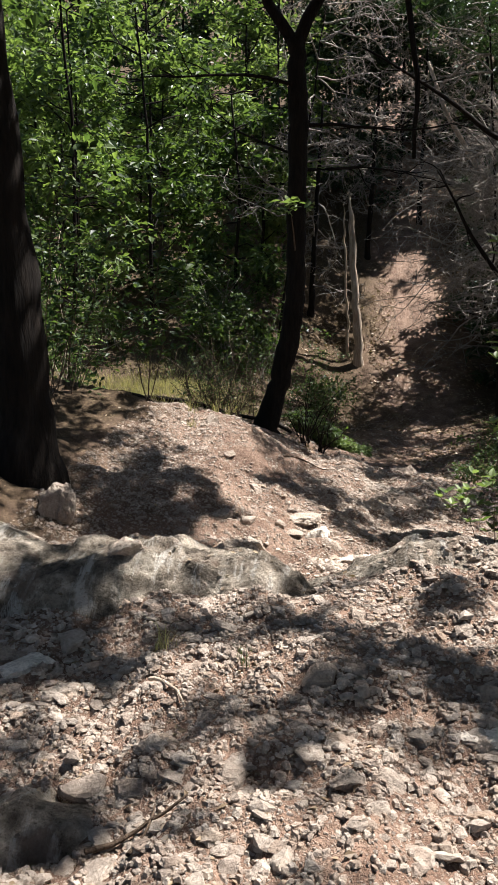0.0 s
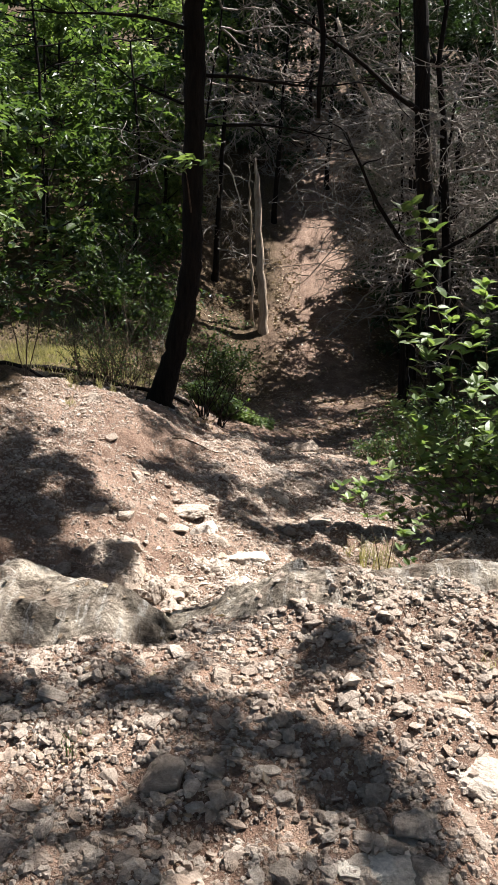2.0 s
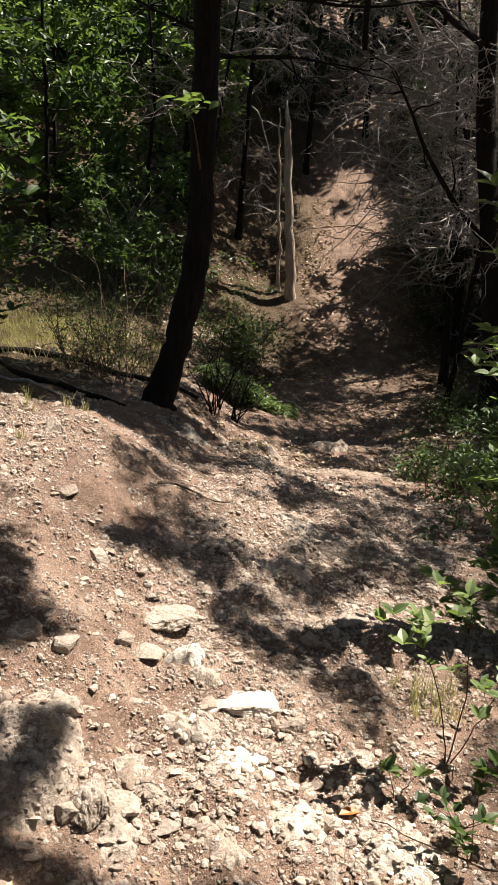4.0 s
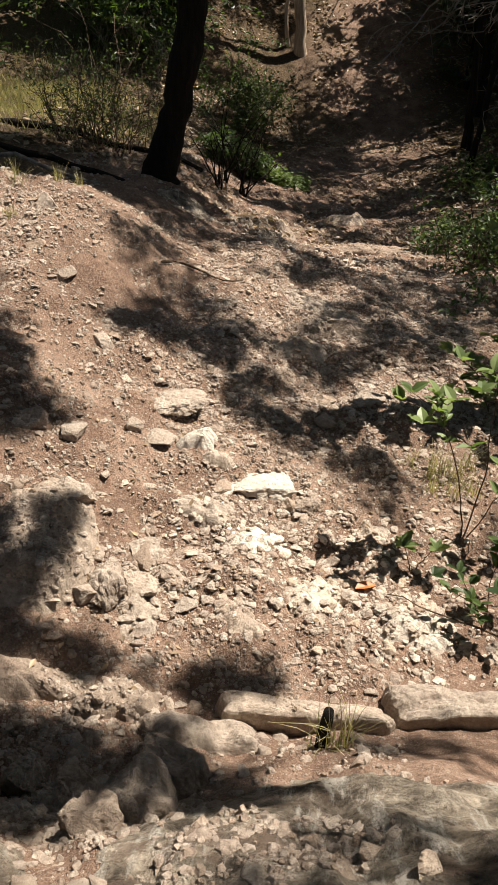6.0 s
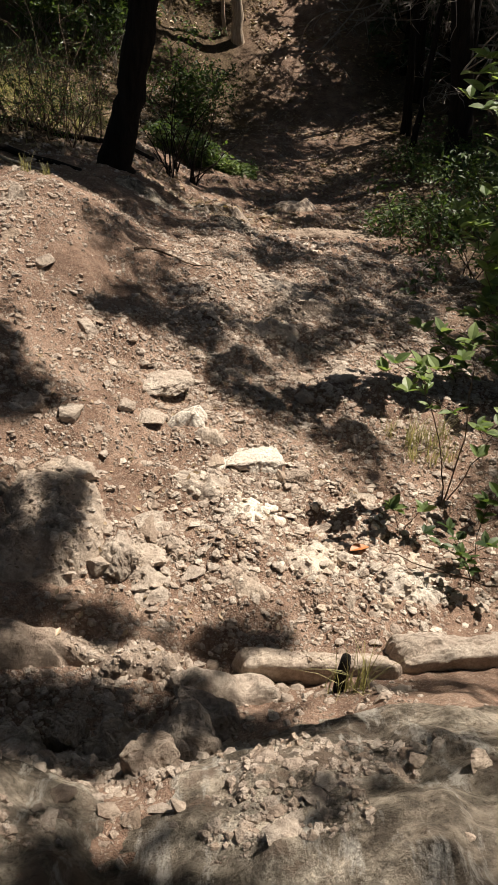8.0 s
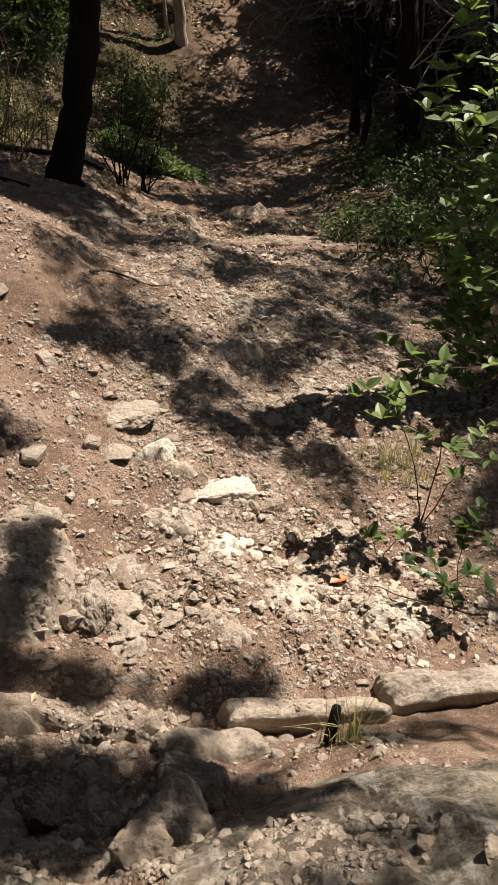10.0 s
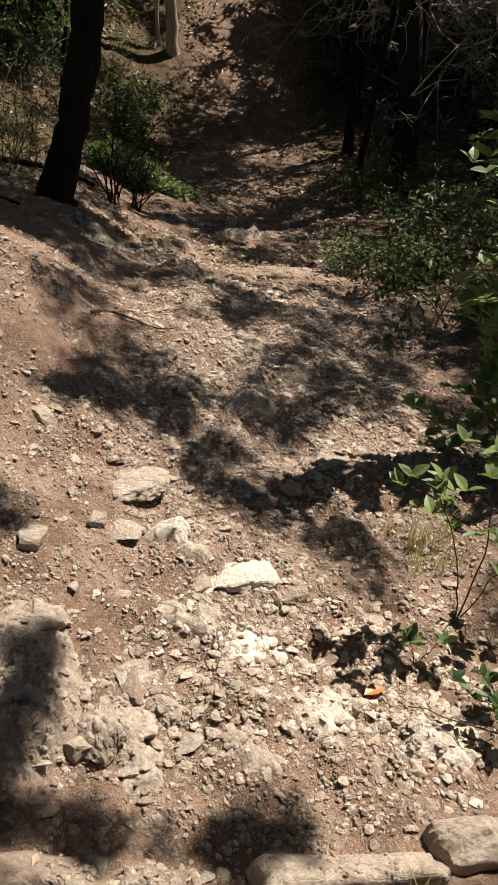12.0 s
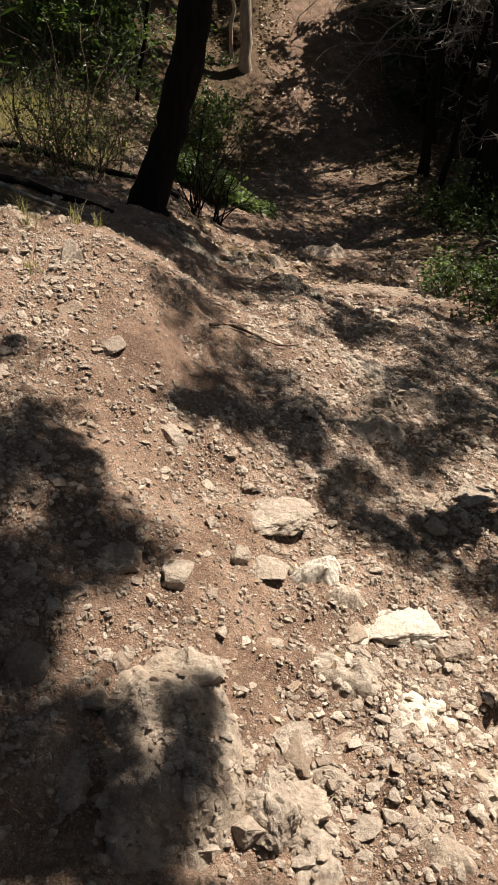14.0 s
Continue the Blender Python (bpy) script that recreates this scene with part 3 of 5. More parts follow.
def build_marked_rocks():
    pale = "pale angular limestone rock lying on the trail"
    grey = "rough grey limestone rock lying on the trail"
    rock(0.07, 6.3, 0.27, "bleached white flat-topped limestone block in sunlight", 8, 0.1, WHITE_MESH, 0.55, "marker rocks")
    rock(-0.12, 6.24, 0.13, "small bleached limestone rock in sunlight", 70, 0.16, WHITE_MESH, 0.5, "marker rocks")
    rock(-0.47, 6.75, 0.3, "broad flat tan limestone rock on the trail", 4, 0.16, ROCK_MESHES[12], 0.55)
    rock(-0.5, 6.44, 0.16, "flat limestone rock casting a dark edge", 170, 0.1, ROCK_MESHES[13], 0.5)
    rock(0.7, 7.33, 0.2, "flat tan limestone rock at the shade edge", 20, 0.14, ROCK_MESHES[14], 0.5)
    rock(0.5, 1.4, 0.24, "large flat pale limestone rock on the upper shelf", 30, 0.16, ROCK_MESHES[12], 0.5)
    rock(0.74, 2.3, 0.2, "large bleached limestone rock on the upper shelf", 140, 0.14, WHITE_MESH, 0.6)
    rock(0.43, 2.03, 0.2, "long flat bleached limestone sliver on the shelf", 4, 0.16, WHITE_MESH, 0.25)
    rock(-1.3, 2.5, 0.17, "pale limestone rock on the upper shelf", 50, 0.12, WHITE_MESH, 0.6)
    for x, y, s, turn in ((-0.63, 6.42, 0.12, 40), (-0.46, 5.62, 0.16, 80), (-1.11, 6.24, 0.15, 30), (-0.87, 6.21, 0.15, 200),
                          (-1.53, 7.87, 0.2, 15), (-1.28, 7.66, 0.16, 90), (-0.94, 7.14, 0.16, 140), (-1.56, 8.38, 0.24, 260), (0.41, 7.27, 0.15, 45), (0.4, 7.06, 0.14, 310)):
        rock(x, y, s, pale, turn, 0.17)
    for x, y, s, turn in ((0.29, 6.21, 0.12, 0), (0.21, 6.19, 0.1, 70), (0.41, 5.9, 0.1, 10), (-0.15, 6.21, 0.13, 130), (0.68, 5.81, 0.08, 20), (0.43, 4.42, 0.07, 60),
                          (0.42, 3.9, 0.05, 0), (0.46, 3.74, 0.06, 80), (-0.81, 5.78, 0.22, 30), (-1.1, 6.24, 0.14, 220), (-1.43, 6.04, 0.13, 12), (-1.12, 5.68, 0.12, 77)):
        rock(x, y, s, pale, turn, 0.17)
    for x, y, s, turn in ((-1.36, 5.71, 0.17, 15), (-1.16, 5.35, 0.13, 65), (-0.45, 5.68, 0.15, 100), (-0.24, 5.4, 0.12, 280), (-0.63, 5.3, 0.13, 33), (-0.44, 5.43, 0.17, 190),
                          (-0.13, 2.27, 0.14, 10), (-0.01, 2.73, 0.09, 95), (-0.7, 1.82, 0.12, 50), (-0.84, 1.84, 0.12, 175), (-1.1, 2.33, 0.12, 20), (0.08, 1.75, 0.09, 330)):
        rock(x, y, s, grey, turn, 0.14)
    for x, y, s, turn in ((-0.03, 1.73, 0.09, 10), (0.03, 1.59, 0.08, 60), (-0.15, 1.86, 0.09, 110), (-0.06, 1.9, 0.08, 160), (0.37, 1.99, 0.1, 210), (0.52, 2.0, 0.11, 260),
                          (-0.87, 2.9, 0.08, 310), (-1.19, 2.68, 0.15, 0), (-1.07, 3.18, 0.15, 45), (0.43, 1.4, 0.08, 90), (0.43, 2.26, 0.09, 135), (0.53, 2.13, 0.12, 180)):
        rock(x, y, s, pale, turn, 0.17)
    for x, y, s, turn in ((-0.39, 1.5, 0.06, 0), (-0.63, 1.84, 0.06, 50), (-0.38, 1.8, 0.11, 95), (-0.68, 1.47, 0.1, 140), (-0.4, 1.33, 0.06, 200), (0.18, 1.98, 0.08, 250)):
        rock(x, y, s, grey, turn, 0.14)


build_marked_rocks()


# ---------------------------------------------------------------- trees
class Wood:
    """Gathers tubes into one mesh."""

    def __init__(self):
        self.v, self.f, self.n = [], [], 0

    def tube(self, pts, radii, sides=6):
        pts = [Vector(p) for p in pts]
        rings = []
        side = Vector((1, 0, 0))
        for i, p in enumerate(pts):
            d = (pts[min(i + 1, len(pts) - 1)] - pts[max(i - 1, 0)]).normalized()
            a = d.cross(side if abs(d.x) < 0.9 else Vector((0, 1, 0))).normalized()
            b = d.cross(a)
            rings.append([p + (a * math.cos(t) + b * math.sin(t)) * radii[i] for t in (k * 2 * math.pi / sides for k in range(sides))])
        for r in rings:
            self.v.extend(q[:] for q in r)
        for i in range(len(rings) - 1):
            for k in range(sides):
                a, b = self.n + i * sides + k, self.n + i * sides + (k + 1) % sides
                self.f.append((a, b, b + sides, a + sides))
        self.f.append(tuple(self.n + (len(rings) - 1) * sides + k for k in range(sides)))
        self.n += len(rings) * sides

    def make(self, name, mat, parent=None, label="", kind=""):
        return tagged(link_mesh(name, self.v, self.f, mat, parent, label, smooth=True), kind=kind)


def wander(rng, start, way, length, steps, bend, droop=0.0):
    """Points of a crooked branch."""
    pts, d = [Vector(start)], Vector(way).normalized()
    for _ in range(steps):
        d = (d + Vector((rng.gauss(0, bend), rng.gauss(0, bend), rng.gauss(0, bend) - droop))).normalized()
        pts.append(pts[-1] + d * length / steps)
    return pts


def taper(r0, r1, n):
    return [r0 + (r1 - r0) * i / (n - 1) for i in range(n)]


def root(name, x, y, label, category, group="", z=None):
    ob = new(name)
    ob.empty_display_size = 0.1
    ob.location = (x, y, ground_z(x, y) if z is None else z)
    return tagged(ob, label, category, group)


# ---------------------------------------------------------------- the unseen woodland canopy, added to cast the shade
# sunny gaps on the ground (x, y, half width, half depth), and spots of full shade
GAPS = ((0.08, 6.05, 0.5, 0.5), (0.55, 5.8, 0.28, 0.24), (-1.2, 7.6, 0.2, 0.7), (-0.74, 7.0, 0.33, 0.26), (-0.42, 6.7, 0.3, 0.22), (1.04, 11.6, 0.6, 0.35),
        (1.1, 6.6, 0.2, 0.2), (-1.62, 8.4, 0.3, 0.6), (0.75, 5.42, 0.15, 0.1), (0.45, 4.2, 0.14, 0.1), (0.95, 4.95, 0.14, 0.08), (0.9, 5.85, 0.35, 0.3), (0.55, 5.55, 0.3, 0.2), (0.24, 5.45, 0.25, 0.18), (-0.2, 5.25, 0.12, 0.1), (0.2, 4.6, 0.18, 0.12), (-0.05, 3.85, 0.1, 0.1), (0.6, 5.2, 0.2, 0.18), (0.65, 1.6, 0.3, 0.3), (-0.6, 4.84, 0.32, 0.1), (-0.05, 4.74, 0.2, 0.06), (0.32, 4.86, 0.25, 0.05), (-2.3, 9.9, 0.25, 0.25), (-0.8, 3.36, 0.3, 0.06), (0.8, 3.2, 0.4, 0.12), (0.9, 2.0, 0.3, 0.45), (0.75, 1.15, 0.3, 0.3))
GAPS_B = ((-0.6, 6.25, 0.3, 0.3), (-0.42, 5.75, 0.16, 0.22), (-0.4, 5.3, 0.12, 0.12), (-0.9, 3.16, 0.4, 0.1), (-0.45, 3.0, 0.15, 0.1), (0.62, 4.12, 0.38, 0.16), (0.95, 3.75, 0.22, 0.14), (-0.38, 3.9, 0.07, 0.07), (-0.86, 5.76, 0.16, 0.06), (-0.66, 5.45, 0.05, 0.2), (1.1, 27.2, 0.6, 1.5), (0.9, 29.4, 0.5, 1.2), (-0.4, 24.4, 0.35, 0.35), (-0.9, 24.1, 0.35, 0.3), (0.75, 3.3, 0.28, 0.06), (0.0, 3.36, 0.14, 0.14), (1.2, 7.5, 0.4, 0.3), (0.75, 7.25, 0.22, 0.16), 
          (1.45, 7.1, 0.35, 0.25), (0.9, 6.95, 0.25, 0.2), (0.55, 3.45, 0.25, 0.08), (0.75, 4.1, 0.2, 0.12), (0.3, 4.86, 0.2, 0.06), (1.0, 4.5, 0.15, 0.15), (2.4, 13.0, 0.4, 0.6), (2.9, 15.5, 0.4, 0.8), (2.2, 10.8, 0.3, 0.3), (-0.6, 21.65, 0.3, 0.12), (-1.1, 21.25, 0.3, 0.12), (-1.7, 20.85, 0.3, 0.12), (0.0, 16.4, 0.2, 0.2), (-0.5, 14.4, 0.3, 0.4),
          (-1.86, 8.4, 0.4, 0.5), (0.07, 2.7, 0.14, 0.2), (-0.58, 2.47, 0.24, 0.1), (-1.35, 3.9, 0.14, 0.2), (0.5, 2.55, 0.2, 0.2), (-0.76, 2.15, 0.12, 0.16), (-0.2, 1.44, 0.2, 0.12),
          (0.2, 1.5, 0.16, 0.14), (0.3, 3.1, 0.25, 0.1), (0.78, 2.85, 0.22, 0.26), (0.66, 2.28, 0.12, 0.22), (2.0, 27.3, 0.75, 1.5), (2.1, 29.6, 0.7, 1.6), (1.4, 23.2, 0.4, 0.2), (1.9, 24.0, 0.3, 0.25), (1.2, 24.3, 0.3, 0.2), (2.3, 23.0, 0.35, 0.2), (0.75, 25.5, 0.35, 0.9), (0.9, 17.0, 0.8, 0.4), (3.3, 20.8, 0.5, 0.6), (-0.62, 3.72, 0.06, 0.1), (1.9, 18.6, 0.5, 0.7), (2.3, 20.6, 0.5, 0.5), (1.0, 3.6, 0.15, 0.1), (-3.2, 14.6, 0.9, 1.2), (-4.0, 17.6, 1.3, 1.6), (-5.4, 17.6, 1.0, 1.2), (-0.1, 22.7, 0.2, 0.3),
          (2.87, 19.4, 0.45, 0.9), (1.2, 15.0, 0.25, 0.3), (-0.2, 17.2, 0.2, 0.2))
SHADE = ((-0.5, 5.02, 0.35, 0.1), (-0.98, 5.28, 0.24, 0.16), (-1.05, 3.78, 0.5, 0.3), (-0.5, 4.45, 0.5, 0.25), (-1.0, 4.5, 0.4, 0.4), (-0.15, 5.1, 0.45, 0.12), (0.65, 5.15, 0.25, 0.06), (-0.6, 19.0, 1.0, 1.2), (-2.4, 12.4, 0.7, 0.8), (0.3, 20.6, 0.7, 0.7), (-1.3, 9.9, 0.7, 0.5), (-1.9, 11.2, 0.8, 0.6), (-0.75, 10.6, 0.4, 0.4), (-0.75, 9.6, 0.4, 0.35), (-0.72, 11.5, 0.4, 0.4), (-0.95, 3.6, 0.3, 0.16), (-0.85, 4.85, 0.2, 0.06), (0.98, 5.62, 0.2, 0.22),
         (-0.6, 3.8, 0.15, 0.15), (-0.56, 7.82, 0.42, 0.5), (0.11, 6.99, 0.34, 0.2), (0.38, 7.96, 0.6, 0.55), (1.4, 8.3, 0.5, 1.0), (-1.02, 5.45, 0.14, 0.26), (-0.9, 5.0, 0.2, 0.2), 
         (-0.6, 4.15, 0.3, 0.15), (-2.1, 10.4, 0.7, 0.6), (-1.5, 6.3, 0.25, 0.7), (0.75, 18.0, 1.3, 3.0), (-2.3, 6.4, 0.7, 1.2), (-1.35, 2.8, 0.25, 0.7), (-0.75, 4.4, 0.35, 0.25), (-0.4, 2.73, 0.16, 0.2), (0.42, 2.76, 0.12, 0.12))


def within(x, y, spots, margin):
    hit = np.zeros(len(x), bool)
    for cx, cy, rx, ry in spots:
        hit |= ((x - cx) / (rx + margin)) ** 2 + ((y - cy) / (ry + margin)) ** 2 < 1
    return hit


def canopy_spots(rng, count, x0, x1, y0, y1, cover, margin, low=5.2, high=8.0, grain=3.4, wide=0.8):
    """Where unseen foliage is put to cast shade: points over the ground, up along the sun's way, that leave the sunny
    gaps open.
    """
    x, y = rng.uniform(x0, x1, count), rng.uniform(y0, y1, count)
    dark = wide * fbm(x * 0.55, y * 0.45, 91, 3) + 0.9 * fbm(x * grain, y * grain * 0.9, 95, 3) + cover - 0.5 > 0
    dark |= within(x, y, SHADE, 0.03) & (fbm(x * 4.2, y * 3.8, 83, 2) > -0.2)
    dark &= ~within(x, y, GAPS, margin) & ~within(x, y, GAPS_B, margin)
    x, y = x[dark], y[dark]
    up = rng.uniform(low, high, len(x))
    z = height(x, y, False)
    return np.stack([x + SUN.x / SUN.z * up, y + SUN.y / SUN.z * up, z + up], -1)


def blades(rng, centres, per, radius, size, flat=0.6, width=0.5):
    """Leaves round the given centres as arrays of folded blades."""
    n = len(centres) * per
    c = np.repeat(np.asarray(centres, float), per, 0)
    d = rng.normal(0, 1, (n, 3))
    d /= np.linalg.norm(d, axis=1)[:, None]
    d *= (rng.uniform(0, 1, n) ** 0.5)[:, None] * radius
    d[:, 2] *= flat
    p = c + d
    way = rng.normal(0, 1, (n, 3)) * (1, 1, 0.5) - (0, 0, 0.25)
    way /= np.linalg.norm(way, axis=1)[:, None]
    side = np.cross(way, rng.normal(0, 0.45, (n, 3)) + (0, 0, 1))
    side /= np.linalg.norm(side, axis=1)[:, None]
    up = np.cross(side, way)
    s = (size * rng.uniform(0.6, 1.3, n))[:, None]
    v = np.stack([p, p + way * s * 0.42 + side * s * width / 2 + up * s * 0.07, p + way * s - up * s * 0.1, p + way * s * 0.42 - side * s * width / 2 + up * s * 0.07], 1).reshape(-1, 3)
    i = np.arange(n)[:, None] * 4
    return v, np.concatenate([i + [0, 1, 2], i + [0, 2, 3]])


def foliage(name, centres, per, radius, size, mat, parent, seed, flat=0.6, width=0.5):
    v, f = blades(np.random.default_rng(seed), centres, per, radius, size, flat, width)
    inv = parent.matrix_basis.inverted() if parent else Matrix()
    v = v + np.array(inv.translation)
    return tagged(link_mesh(name, v, f, mat, parent), kind="stuff")


def trunk_line(rng, pts, r0, r1, wobble=0.012, flare=0.32):
    line = [Vector((0, 0, -0.35))] + [Vector(p) for p in pts]
    fine = []
    for i in range(len(line) - 1):
        for k in range(6):
            fine.append(line[i].lerp(line[i + 1], k / 6))
    fine.append(line[-1])
    rad = taper(r0, r1, len(fine))
    for i, p in enumerate(fine):
        fine[i] = p + Vector((rng.gauss(0, wobble), rng.gauss(0, wobble), 0))
        rad[i] *= 1 + rng.uniform(-0.06, 0.08) + flare * math.exp(-max(p.z, 0) / 0.2)
    return fine, rad


def tree(x, y, pts, r0, r1, label, seed, limbs=(), bark=None, z=None, sides=14):
    """A trunk along pts, offsets from its foot; limbs: (start index along the trunk 0..1, way, length, radius)."""
    rng = random.Random(seed)
    t = root("tree", x, y, label, "tree", "woodland trees", z)
    fine, rad = trunk_line(rng, pts, r0, r1)
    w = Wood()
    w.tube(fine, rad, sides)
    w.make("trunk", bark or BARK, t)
    for at, way, length, r in limbs:
        k = min(int(at * (len(fine) - 1)), len(fine) - 1)
        arm = wander(rng, fine[k], way, length, 9, 0.09)
        b = Wood()
        b.tube(arm, taper(r, r * 0.25, len(arm)), 7)
        for _ in range(5):
            q = rng.randint(3, 8)
            tw = wander(rng, arm[q], Vector(way).normalized() + Vector((rng.gauss(0, 0.8), rng.gauss(0, 0.8), rng.gauss(0, 0.5))), rng.uniform(0.4, 1.0), 5, 0.25)
            b.tube(tw, taper(r * 0.35, 0.004, 6), 5)
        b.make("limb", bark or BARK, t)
    return t


# the two-stemmed dark tree on the bank, the shaggy junipers, and their shared roof of foliage, added above view
main_tree = tree(-1.35, 12.0, [(0.03, 0, 0.15), (0.22, 0, 0.8), (0.37, 0, 1.5), (0.43, 0, 2.15), (0.42, 0.05, 3.7), (0.4, 0.05, 4.9), (0.35, 0.05, 5.65)], 0.165, 0.13,
                            "dark leaning tree with a forked trunk on the trail bank", 40,
                            ((0.98, (-0.45, 0.1, 0.8), 3.2, 0.09), (0.98, (0.45, 0.1, 1), 3.4, 0.1), (0.82, (1, 0.1, 0.05), 2.4, 0.028), (0.78, (-1, 0.1, 0.2), 1.8, 0.022), (0.9, (-1, -0.6, 0.3), 2.4, 0.03),
                             (0.74, (1, 0.5, 0.0), 2.2, 0.03)))
left_tree = tree(-2.6, 5.75, [(-0.01, 0, 0.6), (-0.1, 0, 2.0), (-0.3, 0.1, 4.0), (-0.5, 0.2, 7.0)], 0.25, 0.13, "thick dark juniper trunk with shaggy bark", 41,
                            ((0.82, (1, -0.2, 0.8), 4.5, 0.06), (0.86, (0.8, 0.9, 0.8), 4.5, 0.06), (0.84, (1, -0.9, 0.6), 4.5, 0.06), (0.8, (-1, 0.2, 0.5), 3.0, 0.06), (0.97, (1, 0.3, 0.35), 5.0, 0.06)))
right_tree = tree(3.92, 16.9, [(-0.1, 0, 0.8), (-0.4, 0, 2.6), (-0.85, 0.1, 5.0), (-1.5, 0.2, 11.0)], 0.22, 0.12, "dark twin-stemmed juniper beside the trail", 42,
                              ((0.1, (0.1, -0.1, 1), 9.0, 0.13), (0.55, (-0.7, -0.6, 0.9), 3.4, 0.06), (0.6, (0.8, -0.6, 0.6), 3.0, 0.05), (0.8, (-1, -0.8, 0.5), 4.0, 0.06), (0.97, (-1, -0.2, 0.5), 4.0, 0.06)))
snag = Wood()
snag.tube([(-0.25, -0.2, 1.6), (0.0, -0.3, 2.0), (0.5, -0.35, 2.6)], [0.016, 0.012, 0.005], 5)
snag.tube([(-0.22, -0.2, 1.6), (0.1, -0.3, 1.85), (0.45, -0.3, 1.9)], [0.014, 0.01, 0.004], 5)
snag.make("dead_twig", PALE, right_tree, "pale dead twigs")
hang = Wood()
hang.tube([(0.9, 0.4, 7.4), (1.6, 0.8, 7.0), (1.9, 0.95, 6.5), (2.03, 1.0, 5.75), (2.12, 1.0, 5.3), (2.14, 1.02, 4.95), (2.11, 1.0, 4.55), (2.13, 1.0, 4.15)], taper(0.055, 0.03, 8), 7)
hang.make("broken_limb", BARK, main_tree, "dark broken limb hanging down")

_rng = np.random.default_rng(17)
# leaf clumps overhead, out of view, placed to shape dapple and block the sky
near = np.concatenate([canopy_spots(_rng, 950, -2.6, 2.4, 3.8, 9.6, 0.55, 0.17),
                       canopy_spots(_rng, 200, -1.8, 0.9, 3.5, 4.8, 0.1, 0.1), canopy_spots(_rng, 500, -2.6, 2.4, -3.5, -0.5, 0.6, 0.1)])
shelf = canopy_spots(_rng, 2300, -2.6, 2.4, -0.5, 3.8, 0.42, 0.06, grain=7.0, wide=0.15)
trailside = canopy_spots(_rng, 330, -2.0, -0.7, 4.75, 6.4, 0.3, 0.08, grain=6.0, wide=0.2)
bank_shade = canopy_spots(_rng, 300, -3.6, -0.9, 9.9, 12.3, 0.75, 0.15, 8.6, 10.5)
mid = canopy_spots(_rng, 1900, -4.5, 4.5, 9.6, 20.0, 0.62, 0.27, 8.6, 10.5)
back = np.concatenate([canopy_spots(_rng, 1250, -5, 1.5, 20.0, 33.0, 0.92, 0.45, 9.5, 11.5), canopy_spots(_rng, 650, 1.5, 3.2, 20.0, 34.0, 0.5, 0.55, 9.5, 11.5), canopy_spots(_rng, 1400, 3.2, 9, 18.0, 34.0, 1.1, 0.5, 9.5, 11.5)])
left_wood = canopy_spots(_rng, 900, -12, -4.5, 9.6, 30.0, 0.25, 0.3, 9.0, 11.0)
wide_l = canopy_spots(_rng, 1200, -8, -2.6, -6, 9.6, 0.95, 0.3)
behind = canopy_spots(_rng, 1000, -2.6, 2.4, -8.0, -0.5, 0.85, 0.1)
wide_r = canopy_spots(_rng, 1200, 2.4, 8, -6, 9.6, 0.95, 0.3)
foliage("crown", near, 60, 0.22, 0.08, JUNIPER, left_tree, 1, 0.8)
_fine = np.random.default_rng(29)
dapple = np.concatenate([canopy_spots(_fine, 650, -2.0, 0.15, 4.9, 7.6, 0.24, 0.05, grain=3.6, wide=0.1), canopy_spots(_fine, 900, -1.8, 1.2, 0.5, 3.2, 0.27, 0.05, grain=4.2, wide=0.1)])
foliage("low_crown", np.concatenate([shelf, trailside, dapple]), 34, 0.12, 0.07, JUNIPER, left_tree, 6, 0.8)
foliage("outer_crown", wide_l, 46, 0.32, 0.16, JUNIPER, left_tree, 4, 0.8)
foliage("crown", np.concatenate([mid, bank_shade, left_wood]), 36, 0.36, 0.135, JUNIPER, main_tree, 2, 0.8)
foliage("crown", back, 40, 0.42, 0.18, JUNIPER, right_tree, 5, 0.8)
foliage("outer_crown", np.concatenate([wide_r, behind]), 40, 0.45, 0.18, JUNIPER, right_tree, 3, 0.8)


